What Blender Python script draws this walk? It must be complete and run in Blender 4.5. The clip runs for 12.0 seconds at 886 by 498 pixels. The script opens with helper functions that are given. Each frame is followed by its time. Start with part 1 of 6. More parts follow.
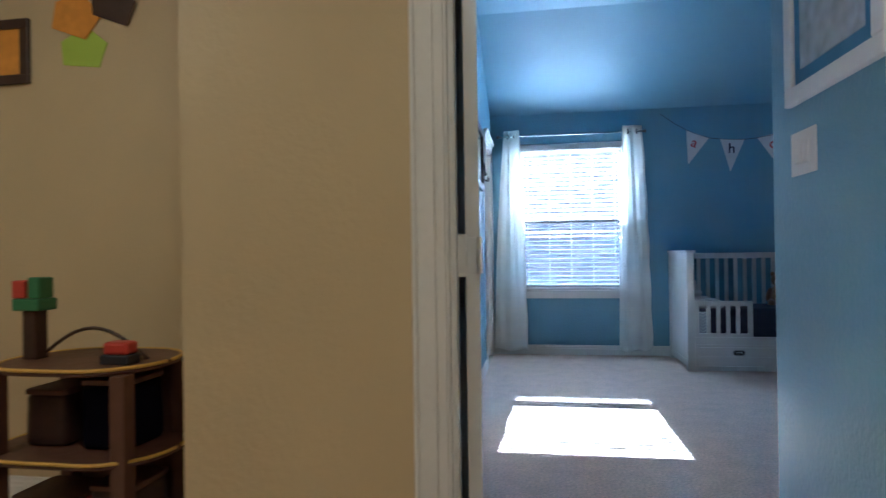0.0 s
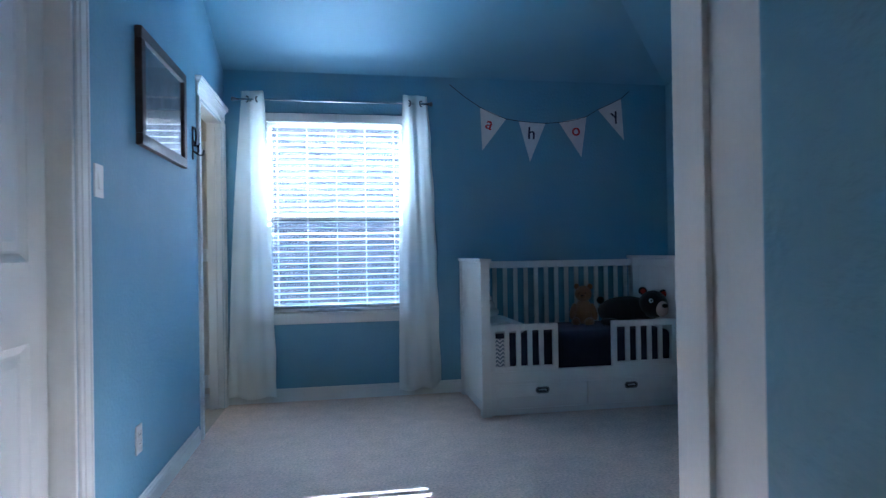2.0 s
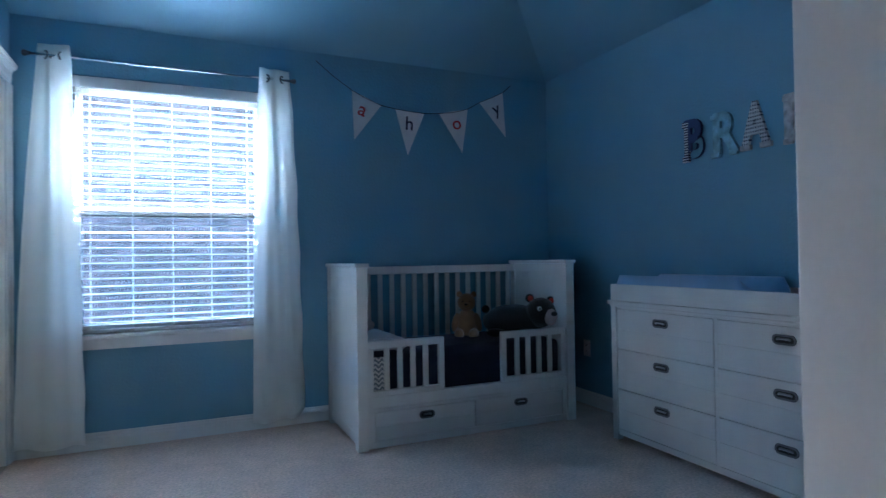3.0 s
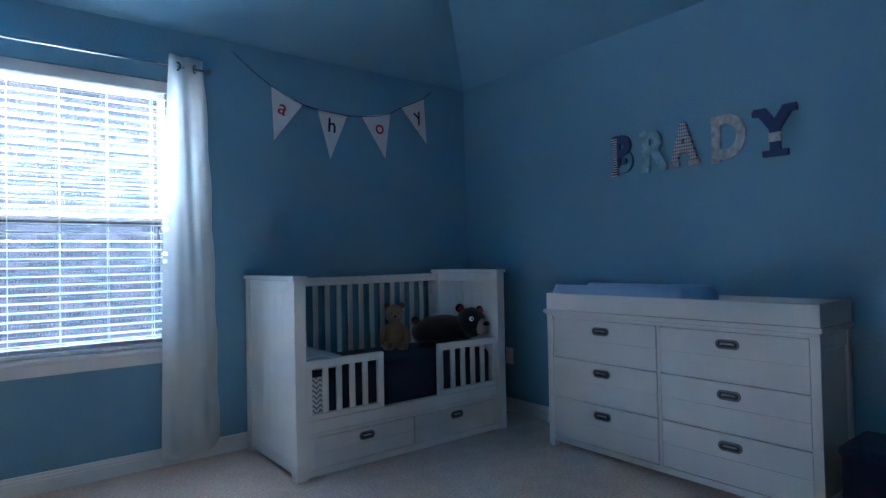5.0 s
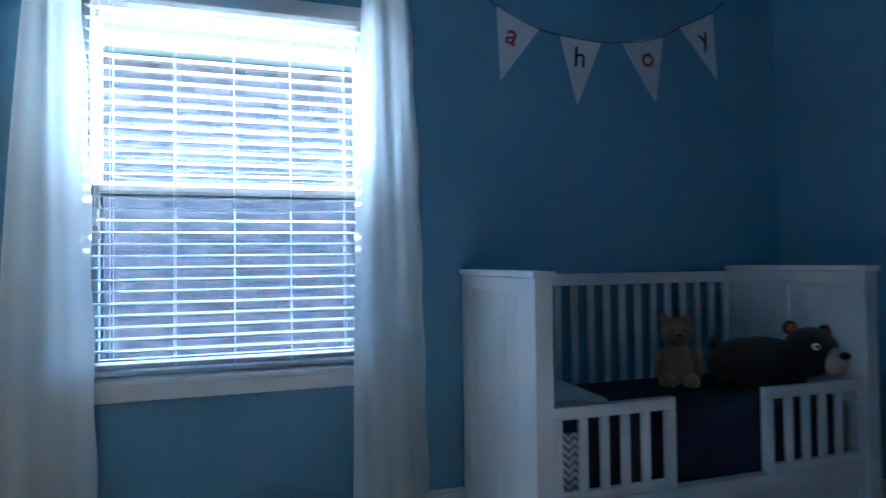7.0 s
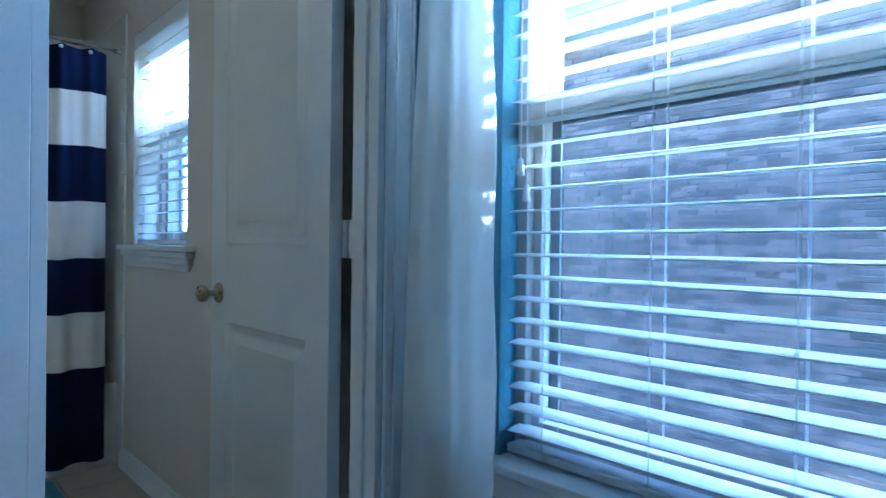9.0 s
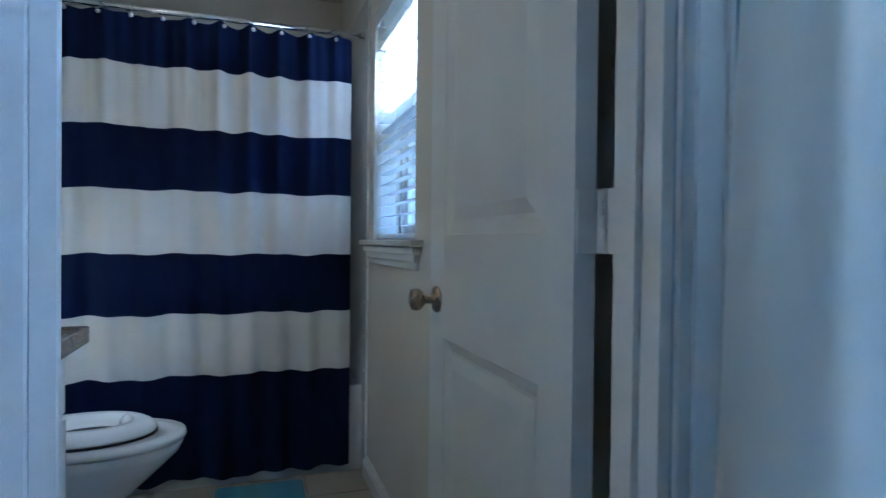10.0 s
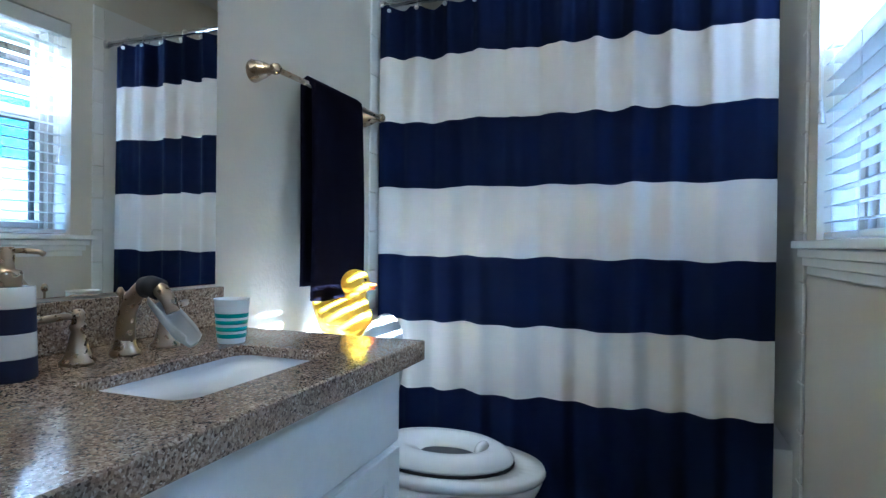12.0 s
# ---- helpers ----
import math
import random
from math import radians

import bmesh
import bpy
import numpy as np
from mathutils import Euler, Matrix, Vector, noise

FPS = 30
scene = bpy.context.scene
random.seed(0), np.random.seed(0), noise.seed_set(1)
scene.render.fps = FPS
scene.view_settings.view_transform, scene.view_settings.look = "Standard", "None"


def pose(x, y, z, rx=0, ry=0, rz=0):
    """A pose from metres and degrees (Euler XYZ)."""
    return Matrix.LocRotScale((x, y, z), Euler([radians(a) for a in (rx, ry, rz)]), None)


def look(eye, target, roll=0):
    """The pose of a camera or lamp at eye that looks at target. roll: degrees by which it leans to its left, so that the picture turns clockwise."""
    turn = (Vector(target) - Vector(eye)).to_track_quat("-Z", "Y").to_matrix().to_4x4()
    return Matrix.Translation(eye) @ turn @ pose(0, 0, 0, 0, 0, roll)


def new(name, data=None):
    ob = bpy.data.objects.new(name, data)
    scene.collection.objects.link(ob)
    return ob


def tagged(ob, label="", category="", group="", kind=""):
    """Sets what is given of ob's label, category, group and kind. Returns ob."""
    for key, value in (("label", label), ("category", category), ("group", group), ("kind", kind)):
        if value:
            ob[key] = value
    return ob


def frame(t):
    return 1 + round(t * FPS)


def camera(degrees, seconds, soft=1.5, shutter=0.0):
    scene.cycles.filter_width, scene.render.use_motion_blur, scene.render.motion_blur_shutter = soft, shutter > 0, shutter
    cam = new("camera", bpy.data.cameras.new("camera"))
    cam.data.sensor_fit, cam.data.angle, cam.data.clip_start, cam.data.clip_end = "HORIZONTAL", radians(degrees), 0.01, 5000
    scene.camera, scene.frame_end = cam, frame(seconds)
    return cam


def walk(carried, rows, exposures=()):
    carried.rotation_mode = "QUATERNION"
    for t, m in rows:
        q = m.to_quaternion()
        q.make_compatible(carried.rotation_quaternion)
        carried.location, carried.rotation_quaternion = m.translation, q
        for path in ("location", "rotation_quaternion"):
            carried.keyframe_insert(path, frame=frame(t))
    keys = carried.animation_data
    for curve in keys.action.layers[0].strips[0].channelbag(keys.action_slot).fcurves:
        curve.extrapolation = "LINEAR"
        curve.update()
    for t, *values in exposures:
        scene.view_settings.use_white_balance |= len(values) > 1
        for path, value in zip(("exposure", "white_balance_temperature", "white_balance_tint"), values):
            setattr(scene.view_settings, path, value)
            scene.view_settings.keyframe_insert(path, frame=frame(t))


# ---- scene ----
# ---- the camera and its walk ----
cam = camera(74.4, 12.0, 1.35, 0.22)
PATH = [
    (0, (0.45, 0.575, 1.048), (0.135, 2.55, 1.06), -0.8),
    (0.5, (0.621, 1.027, 1.077), (0.534, 3.026, 1.088), -0.8),
    (1, (0.7, 1.414, 1.093), (0.768, 3.412, 1.101), -0.9),
    (1.5, (0.782, 1.775, 1.083), (0.991, 3.765, 1.091), -0.8),
    (2, (0.842, 2.147, 1.087), (1.181, 4.118, 1.097), -0.9),
    (2.5, (0.859, 2.467, 1.082), (1.375, 4.4, 1.101), -0.8),
    (3, (0.848, 2.732, 1.06), (1.667, 4.556, 1.091), -0.9),
    (3.5, (0.763, 2.89, 1.11), (1.806, 4.597, 1.128), -1.1),
    (5.5, (0.489, 3.164, 1.093), (1.724, 4.736, 1.134), -1.2),
    (6, (0.646, 3.358, 1.065), (1.788, 4.999, 1.111), -1.3),
    (6.5, (0.749, 3.786, 1.067), (1.694, 5.548, 1.116), -1.1),
    (6.7, (0.811, 3.948, 1.069), (1.635, 5.769, 1.121), -1.0),
    (8.3, (1.178, 5.191, 1.09), (0.379, 7.025, 1.086), 0.5),
    (8.5, (1.145, 5.325, 1.078), (0.160, 7.066, 1.079), 0.6),
    (9, (1.043, 5.684, 1.076), (-0.390, 7.076, 1.066), 0.7),
    (9.5, (0.818, 5.888, 1.071), (-0.872, 6.958, 1.051), 0.6),
    (10, (0.582, 6.018, 1.059), (-1.313, 6.656, 1.035), 0.6),
    (10.5, (0.381, 6.100, 1.045), (-1.614, 6.240, 1.017), 0.7),
    (11, (0.191, 6.103, 1.038), (-1.796, 5.874, 1.010), 0.8),
    (11.5, (0.085, 6.088, 1.036), (-1.845, 5.564, 1.021), 0.7),
    (12, (0.042, 6.104, 1.043), (-1.837, 5.420, 1.026), 0.7),
]
EXPOSURES = [(0.0, 5.85, 4500, 6), (0.5, 5.55, 4450, 6), (1.5, 5.40, 4370, 5), (2.5, 5.5, 4360, 5), (3.2, 5.36, 4450, 6), (5.5, 5.56, 4580, 8), (6.0, 5.46, 4540, 7), (6.5, 5.28, 4420, 6), (8.5, 5.0, 4050, 0), (9.0, 4.8, 3950, 0), (9.5, 4.6, 3900, 0), (10.0, 4.9, 4150, 4), (10.5, 4.95, 4250, 4), (11.0, 5.22, 4350, 4), (12.0, 5.48, 4300, 4)]
walk(cam, [(t, look(eye, target, roll)) for t, eye, target, roll in PATH], EXPOSURES)

# ---- light ----
# late-morning sun that comes in over the neighbour's roof, and a clear sky
sky = bpy.data.worlds.new("sky")
scene.world = sky
sky.use_nodes = True
sky_nodes, sky_links = sky.node_tree.nodes, sky.node_tree.links
sky_tex = sky_nodes.new("ShaderNodeTexSky")
sky_tex.sky_type, sky_tex.sun_disc = "NISHITA", False
sky_tex.sun_elevation, sky_tex.sun_rotation = radians(33.6), radians(1.4)
sky_links.new(sky_tex.outputs[0], sky_nodes["Background"].inputs[0])
sky_nodes["Background"].inputs[1].default_value = 0.15
sun = new("sun", bpy.data.lights.new("sun", "SUN"))
sun.data.energy, sun.data.angle, sun.data.color = 3.6, radians(0.4), (1.0, 0.95, 0.87)
sun.matrix_world = look((0, 0, 20), (-0.026, -1.0, 19.335))


# ---- materials ----
def mat(name, color, rough=0.5, metal=0.0, vary=0.0, vscale=6.0, bump=0.0, bscale=120.0, fine=0.0, fscale=300.0, coat=0.0, sheen=0.0,
        through_light=0.0, spread=0.0, island=False, spec=0.5):
    """A principled material with two scales of variation, bump, and light passing through cloth."""
    m = bpy.data.materials.new(name)
    m.use_nodes = True
    nt = m.node_tree
    N, L = nt.nodes, nt.links
    bsdf = N["Principled BSDF"]
    bsdf.inputs["Roughness"].default_value, bsdf.inputs["Metallic"].default_value = rough, metal
    bsdf.inputs["Coat Weight"].default_value, bsdf.inputs["Sheen Weight"].default_value = coat, sheen
    bsdf.inputs["Specular IOR Level"].default_value = spec
    co = N.new("ShaderNodeTexCoord").outputs["Object"]
    col = None

    def noise_tex(scale, detail=4.0):
        n = N.new("ShaderNodeTexNoise")
        n.inputs["Scale"].default_value, n.inputs["Detail"].default_value = scale, detail
        L.new(co, n.inputs["Vector"])
        return n.outputs["Fac"]

    def shade(src, base, amount):
        mul = N.new("ShaderNodeMix")
        mul.data_type, mul.blend_type = "RGBA", "MULTIPLY"
        mul.inputs[0].default_value = 1.0
        ramp = N.new("ShaderNodeMapRange")
        ramp.inputs["From Min"].default_value, ramp.inputs["From Max"].default_value = 0.3, 0.7
        ramp.inputs["To Min"].default_value, ramp.inputs["To Max"].default_value = 1 - amount, 1 + amount
        L.new(src, ramp.inputs["Value"])
        if base is None:
            mul.inputs[6].default_value = (*color, 1)
        else:
            L.new(base, mul.inputs[6])
        L.new(ramp.outputs[0], mul.inputs[7])
        return mul.outputs[2]

    if vary:
        col = shade(noise_tex(vscale), col, vary)
    if fine:
        col = shade(noise_tex(fscale, 2.0), col, fine)
    if spread:
        col = shade(N.new("ShaderNodeNewGeometry").outputs["Random Per Island"] if island else N.new("ShaderNodeObjectInfo").outputs["Random"], col, spread)
    if col is None:
        bsdf.inputs["Base Color"].default_value = (*color, 1)
    else:
        L.new(col, bsdf.inputs["Base Color"])
    if vary:
        rr = N.new("ShaderNodeMapRange")
        rr.inputs["To Min"].default_value, rr.inputs["To Max"].default_value = max(0.02, rough * 0.85), min(1.0, rough * 1.15)
        L.new(noise_tex(vscale * 3.1), rr.inputs["Value"])
        L.new(rr.outputs[0], bsdf.inputs["Roughness"])
    if bump:
        b = N.new("ShaderNodeBump")
        b.inputs["Strength"].default_value, b.inputs["Distance"].default_value = bump, 0.004
        L.new(noise_tex(bscale), b.inputs["Height"])
        L.new(b.outputs[0], bsdf.inputs["Normal"])
    if through_light:
        tl = N.new("ShaderNodeBsdfTranslucent")
        if col is None:
            tl.inputs["Color"].default_value = (*color, 1)
        else:
            L.new(col, tl.inputs["Color"])
        mix = N.new("ShaderNodeMixShader")
        mix.inputs[0].default_value = through_light
        L.new(bsdf.outputs[0], mix.inputs[1])
        L.new(tl.outputs[0], mix.inputs[2])
        L.new(mix.outputs[0], N["Material Output"].inputs[0])
    return m


def glass_mat(name, tint=(1, 1, 1), gloss=1.0):
    m = bpy.data.materials.new(name)
    m.use_nodes = True
    N, L = m.node_tree.nodes, m.node_tree.links
    N.remove(N["Principled BSDF"])
    lw, pw, sc, tr, gl, mx = (N.new("ShaderNode" + k) for k in ("LayerWeight", "Math", "Math", "BsdfTransparent", "BsdfGlossy", "MixShader"))
    lw.inputs["Blend"].default_value = 0.5
    pw.operation, sc.operation = "POWER", "MULTIPLY_ADD"
    pw.inputs[1].default_value = 5.0
    sc.inputs[1].default_value, sc.inputs[2].default_value = 0.9 * gloss, 0.04 * gloss
    tr.inputs["Color"].default_value = (*tint, 1)
    gl.inputs["Roughness"].default_value = 0.02
    L.new(lw.outputs["Facing"], pw.inputs[0])
    L.new(pw.outputs[0], sc.inputs[0])
    L.new(sc.outputs[0], mx.inputs[0])
    L.new(tr.outputs[0], mx.inputs[1])
    L.new(gl.outputs[0], mx.inputs[2])
    L.new(mx.outputs[0], N["Material Output"].inputs[0])
    return m


def screen_mat(name, cover):
    m = bpy.data.materials.new(name)
    m.use_nodes = True
    N, L = m.node_tree.nodes, m.node_tree.links
    N["Principled BSDF"].inputs["Base Color"].default_value = (0.09, 0.09, 0.10, 1)
    N["Principled BSDF"].inputs["Roughness"].default_value = 0.6
    tr, mx = N.new("ShaderNodeBsdfTransparent"), N.new("ShaderNodeMixShader")
    mx.inputs[0].default_value = cover
    L.new(tr.outputs[0], mx.inputs[1])
    L.new(N["Principled BSDF"].outputs[0], mx.inputs[2])
    L.new(mx.outputs[0], N["Material Output"].inputs[0])
    return m


def granite_mat():
    m = bpy.data.materials.new("granite")
    m.use_nodes = True
    N, L = m.node_tree.nodes, m.node_tree.links
    bsdf = N["Principled BSDF"]
    co = N.new("ShaderNodeTexCoord").outputs["Object"]
    cells = N.new("ShaderNodeTexVoronoi")
    cells.inputs["Scale"].default_value = 330
    L.new(co, cells.inputs["Vector"])
    grey = N.new("ShaderNodeSeparateColor")
    L.new(cells.outputs["Color"], grey.inputs[0])
    ramp = N.new("ShaderNodeValToRGB")
    stops = ((0.0, (0.075, 0.050, 0.036)), (0.14, (0.21, 0.15, 0.105)), (0.40, (0.37, 0.27, 0.19)), (0.66, (0.47, 0.35, 0.25)), (0.88, (0.58, 0.46, 0.35)), (1.0, (0.74, 0.63, 0.50)))
    for i, (p, c) in enumerate(stops):
        e = ramp.color_ramp.elements[i] if i < 2 else ramp.color_ramp.elements.new(p)
        e.position, e.color = p, (*c, 1)
    L.new(grey.outputs[0], ramp.inputs[0])
    cloud = N.new("ShaderNodeTexNoise")
    cloud.inputs["Scale"].default_value = 45
    L.new(co, cloud.inputs["Vector"])
    mul = N.new("ShaderNodeMix")
    mul.data_type, mul.blend_type = "RGBA", "MULTIPLY"
    mul.inputs[0].default_value = 0.5
    L.new(ramp.outputs[0], mul.inputs[6])
    L.new(cloud.outputs["Fac"], mul.inputs[7])
    L.new(mul.outputs[2], bsdf.inputs["Base Color"])
    bsdf.inputs["Roughness"].default_value = 0.12
    return m


def band_mat(name, a, b, scale, axis=2, zigzag=0.0, zscale=1.0, rough=0.8):
    """Cloth or paper printed with straight or zigzag bands."""
    m = bpy.data.materials.new(name)
    m.use_nodes = True
    N, L = m.node_tree.nodes, m.node_tree.links
    bsdf = N["Principled BSDF"]
    bsdf.inputs["Roughness"].default_value = rough
    sep = N.new("ShaderNodeSeparateXYZ")
    L.new(N.new("ShaderNodeTexCoord").outputs["Object"], sep.inputs[0])

    def op(kind, p, q):
        n = N.new("ShaderNodeMath")
        n.operation = kind
        for i, v in enumerate((p, q)):
            if isinstance(v, (int, float)):
                n.inputs[i].default_value = v
            else:
                L.new(v, n.inputs[i])
        return n.outputs[0]

    h = sep.outputs[axis]
    if zigzag:
        h = op("ADD", h, op("PINGPONG", op("MULTIPLY", sep.outputs[0], zscale), zigzag))
    f = op("GREATER_THAN", op("FRACT", op("MULTIPLY", h, scale), 0), 0.5)
    mix = N.new("ShaderNodeMix")
    mix.data_type = "RGBA"
    mix.inputs[6].default_value, mix.inputs[7].default_value = (*a, 1), (*b, 1)
    L.new(f, mix.inputs[0])
    L.new(mix.outputs[2], bsdf.inputs["Base Color"])
    return m


def spot_mat(name, a, b, scale, size):
    m = bpy.data.materials.new(name)
    m.use_nodes = True
    N, L = m.node_tree.nodes, m.node_tree.links
    sep = N.new("ShaderNodeSeparateXYZ")
    L.new(N.new("ShaderNodeTexCoord").outputs["Object"], sep.inputs[0])

    def op(kind, p, q):
        n = N.new("ShaderNodeMath")
        n.operation = kind
        for k, w in enumerate((p, q)):
            if isinstance(w, float):
                n.inputs[k].default_value = w
            else:
                L.new(w, n.inputs[k])
        return n.outputs[0]

    waves = [op("ABSOLUTE", op("SINE", op("MULTIPLY", sep.outputs[k], scale), 0.0), 0.0) for k in (0, 1)]
    lt = op("GREATER_THAN", op("MULTIPLY", waves[0], waves[1]), size)
    mix = N.new("ShaderNodeMix")
    mix.data_type = "RGBA"
    mix.inputs[6].default_value, mix.inputs[7].default_value = (*a, 1), (*b, 1)
    L.new(lt, mix.inputs[0])
    L.new(mix.outputs[2], N["Principled BSDF"].inputs["Base Color"])
    return m


BLUE = mat("blue_wall_paint", (0.178, 0.335, 0.465), 0.52, vary=0.03, vscale=2.5, bump=0.85, bscale=62)
BLUE_CEILING = mat("blue_ceiling_paint", (0.178, 0.335, 0.465), 0.5, vary=0.03, vscale=2.0, bump=0.3, bscale=60)
BEIGE = mat("beige_hall_paint", (0.58, 0.47, 0.27), 0.5, vary=0.04, vscale=2.0, bump=0.4, bscale=60)
GREIGE = mat("cream_bath_paint", (0.66, 0.61, 0.52), 0.5, vary=0.03, vscale=2.0, bump=0.35, bscale=70)
WHITE_PAINT = mat("white_trim_paint", (0.76, 0.76, 0.74), 0.35, vary=0.03, vscale=5, fine=0.015, fscale=60)
DOOR_PAINT = mat("white_door_paint", (0.74, 0.74, 0.72), 0.38, vary=0.03, vscale=4, bump=0.06, bscale=220)
FURN = mat("white_furniture_lacquer", (0.68, 0.67, 0.64), 0.38, vary=0.04, vscale=5, fine=0.015, fscale=90)
FURN_IN = mat("groove_shadow_white", (0.55, 0.54, 0.51), 0.5, vary=0.03)
CARPET = mat("beige_carpet", (0.64, 0.495, 0.41), 0.95, vary=0.08, vscale=9, bump=0.8, bscale=85, fine=0.20, fscale=75, sheen=0.2)
TILE = mat("beige_floor_tile", (0.42, 0.36, 0.28), 0.4, vary=0.08, vscale=6, fine=0.04, fscale=40)
GROUT = mat("grout", (0.33, 0.29, 0.24), 0.9, vary=0.05)
NAVY = mat("navy_cotton", (0.007, 0.010, 0.040), 0.85, vary=0.10, vscale=5, fine=0.08, fscale=400, sheen=0.05)
NAVY_TERRY = mat("navy_terry", (0.0065, 0.0055, 0.013), 0.95, vary=0.1, vscale=8, bump=0.8, bscale=420, spec=0.03)
SHOWER_NAVY = mat("shower_navy", (0.0060, 0.0112, 0.046), 0.9, vary=0.05, fine=0.05, fscale=500, through_light=0.03, spec=0.15)
SHOWER_WHITE = mat("shower_white", (0.86, 0.83, 0.79), 0.6, vary=0.03, fine=0.03, fscale=500, through_light=0.16)
LINER = mat("liner_white", (0.75, 0.74, 0.72), 0.3, vary=0.03, through_light=0.3)
CURTAIN = mat("white_curtain_cotton", (0.92, 0.92, 0.90), 0.85, vary=0.02, vscale=5, bump=0.12, bscale=500, through_light=0.66)
SLAT = mat("white_slat", (0.80, 0.80, 0.79), 0.4, vary=0.012, through_light=0.28)
VINYL = mat("almond_window_vinyl", (0.45, 0.42, 0.38), 0.45, vary=0.03, vscale=8)
CORD = mat("white_cord", (0.80, 0.80, 0.80), 0.7, vary=0.03)
STEEL = mat("brushed_nickel", (0.40, 0.325, 0.235), 0.28, 1.0, vary=0.06, vscale=20)
CHROME = mat("chrome", (0.75, 0.75, 0.76), 0.10, 1.0, vary=0.02)
PEWTER = mat("dark_pewter", (0.18, 0.18, 0.19), 0.35, 1.0, vary=0.1, vscale=60)
PULL_GRIP = mat("worn_nickel", (0.45, 0.45, 0.46), 0.3, 1.0, vary=0.08, vscale=60)
# near-black colour standing in for shade inside pulls, latch holes and socket slots
RECESS_SHADE = mat("painted_recess_shade", (0.02, 0.02, 0.022), 0.6, vary=0.05)
BLACK = mat("black_metal", (0.015, 0.015, 0.017), 0.45, 0.6, vary=0.05)
DARK_WOOD = mat("dark_brown_wood", (0.045, 0.022, 0.016), 0.4, vary=0.25, vscale=18)
PORCELAIN = mat("white_porcelain", (0.82, 0.81, 0.79), 0.08, vary=0.01, coat=0.3)
SEAT_PLASTIC = mat("white_seat_plastic", (0.80, 0.80, 0.78), 0.2, vary=0.015)
RUBBER_AND_SHADE = mat("dark_rubber_and_opening_shade", (0.02, 0.02, 0.025), 0.6, vary=0.04)
YELLOW = mat("yellow_rubber", (0.85, 0.50, 0.012), 0.35, vary=0.03, coat=0.1)
ORANGE = mat("orange_rubber", (0.80, 0.14, 0.01), 0.4, vary=0.03)
TEAL = mat("teal_print", (0.02, 0.30, 0.26), 0.4, vary=0.03)
WHITE_PLASTIC = mat("white_plastic", (0.78, 0.77, 0.75), 0.35, vary=0.02)
CREAM_PLASTIC = mat("cream_plastic", (0.72, 0.69, 0.63), 0.35, vary=0.02)
CLEAR_PLASTIC = mat("milky_plastic", (0.62, 0.62, 0.62), 0.25, vary=0.02, through_light=0.5)
TAN_PLUSH = mat("tan_plush", (0.34, 0.19, 0.10), 0.95, vary=0.12, vscale=18, bump=0.8, bscale=350, sheen=0.4)
BLACK_PLUSH = mat("black_plush", (0.014, 0.011, 0.011), 0.95, vary=0.15, vscale=20, bump=0.7, bscale=350, sheen=0.25)
PINK_PLUSH = mat("muzzle_plush", (0.42, 0.31, 0.27), 0.9, vary=0.06, vscale=20, bump=0.4, bscale=350)
RED_FELT = mat("red_felt", (0.45, 0.05, 0.03), 0.9, vary=0.06)
PAD = mat("pale_blue_minky", (0.32, 0.46, 0.66), 0.9, vary=0.05, vscale=8, bump=0.35, bscale=300, sheen=0.4)
SHEET_GREY = mat("white_bedding", (0.62, 0.62, 0.63), 0.9, vary=0.05, vscale=9, bump=0.3, bscale=90)
CHEVRON = band_mat("grey_chevron_cotton", (0.64, 0.64, 0.64), (0.20, 0.24, 0.29), 38, 2, 0.02, 1.0)
FLAG = mat("white_canvas_flag", (0.70, 0.69, 0.68), 0.9, vary=0.05, vscale=14, bump=0.3, bscale=600)
RED_INK = mat("red_ink", (0.42, 0.04, 0.05), 0.8, vary=0.05)
NAVY_INK = mat("navy_ink", (0.015, 0.02, 0.06), 0.8, vary=0.05)
STRING = mat("navy_twine", (0.05, 0.06, 0.09), 0.9, vary=0.1)
LETTER_NAVY = mat("letter_navy", (0.025, 0.05, 0.15), 0.6, vary=0.12, vscale=30)
LETTER_STRIPE = band_mat("letter_stripe", (0.65, 0.65, 0.63), (0.02, 0.03, 0.07), 62, 2)
LETTER_AQUA = mat("letter_distressed_aqua", (0.25, 0.42, 0.50), 0.6, vary=0.45, vscale=16)
LETTER_SPOT = spot_mat("letter_spots", (0.50, 0.51, 0.50), (0.02, 0.03, 0.07), 150.0, 0.62)
LETTER_PALE = mat("letter_map_print", (0.42, 0.42, 0.41), 0.6, vary=0.35, vscale=26)
PRINT_BLUE = mat("blue_mat_board", (0.10, 0.27, 0.50), 0.8, vary=0.04)
PRINT_PALE = mat("pale_print", (0.55, 0.60, 0.64), 0.8, vary=0.25, vscale=22)
PRINT_GREY = mat("grey_photo_print", (0.22, 0.23, 0.25), 0.5, vary=0.35, vscale=9)
GRANITE = granite_mat()
GLASS = glass_mat("window_glass", (0.96, 0.98, 0.98))
FRAME_GLASS = glass_mat("frame_glass", (0.97, 0.97, 0.97), 1.0)
PICTURE_GLASS = glass_mat("picture_glass", (0.97, 0.97, 0.97), 0.7)
SCREEN = screen_mat("insect_screen", 0.32)
MIRROR = mat("mirror_silver", (0.93, 0.94, 0.93), 0.0, 1.0)
BRICK = mat("brown_red_brick", (0.078, 0.046, 0.039), 0.9, vary=0.2, vscale=9, fine=0.12, fscale=60, bump=0.5, bscale=90, spread=0.36)
BRICK_FAR = mat("brown_red_brick_field", (0.078, 0.046, 0.039), 0.9, vary=0.2, vscale=9, fine=0.12, fscale=60, bump=0.5, bscale=90, spread=0.36, island=True)
TEAL_REFLECTION = mat("teal_reflection_glass", (0.02, 0.13, 0.14), 0.08, vary=0.1, vscale=2.0)
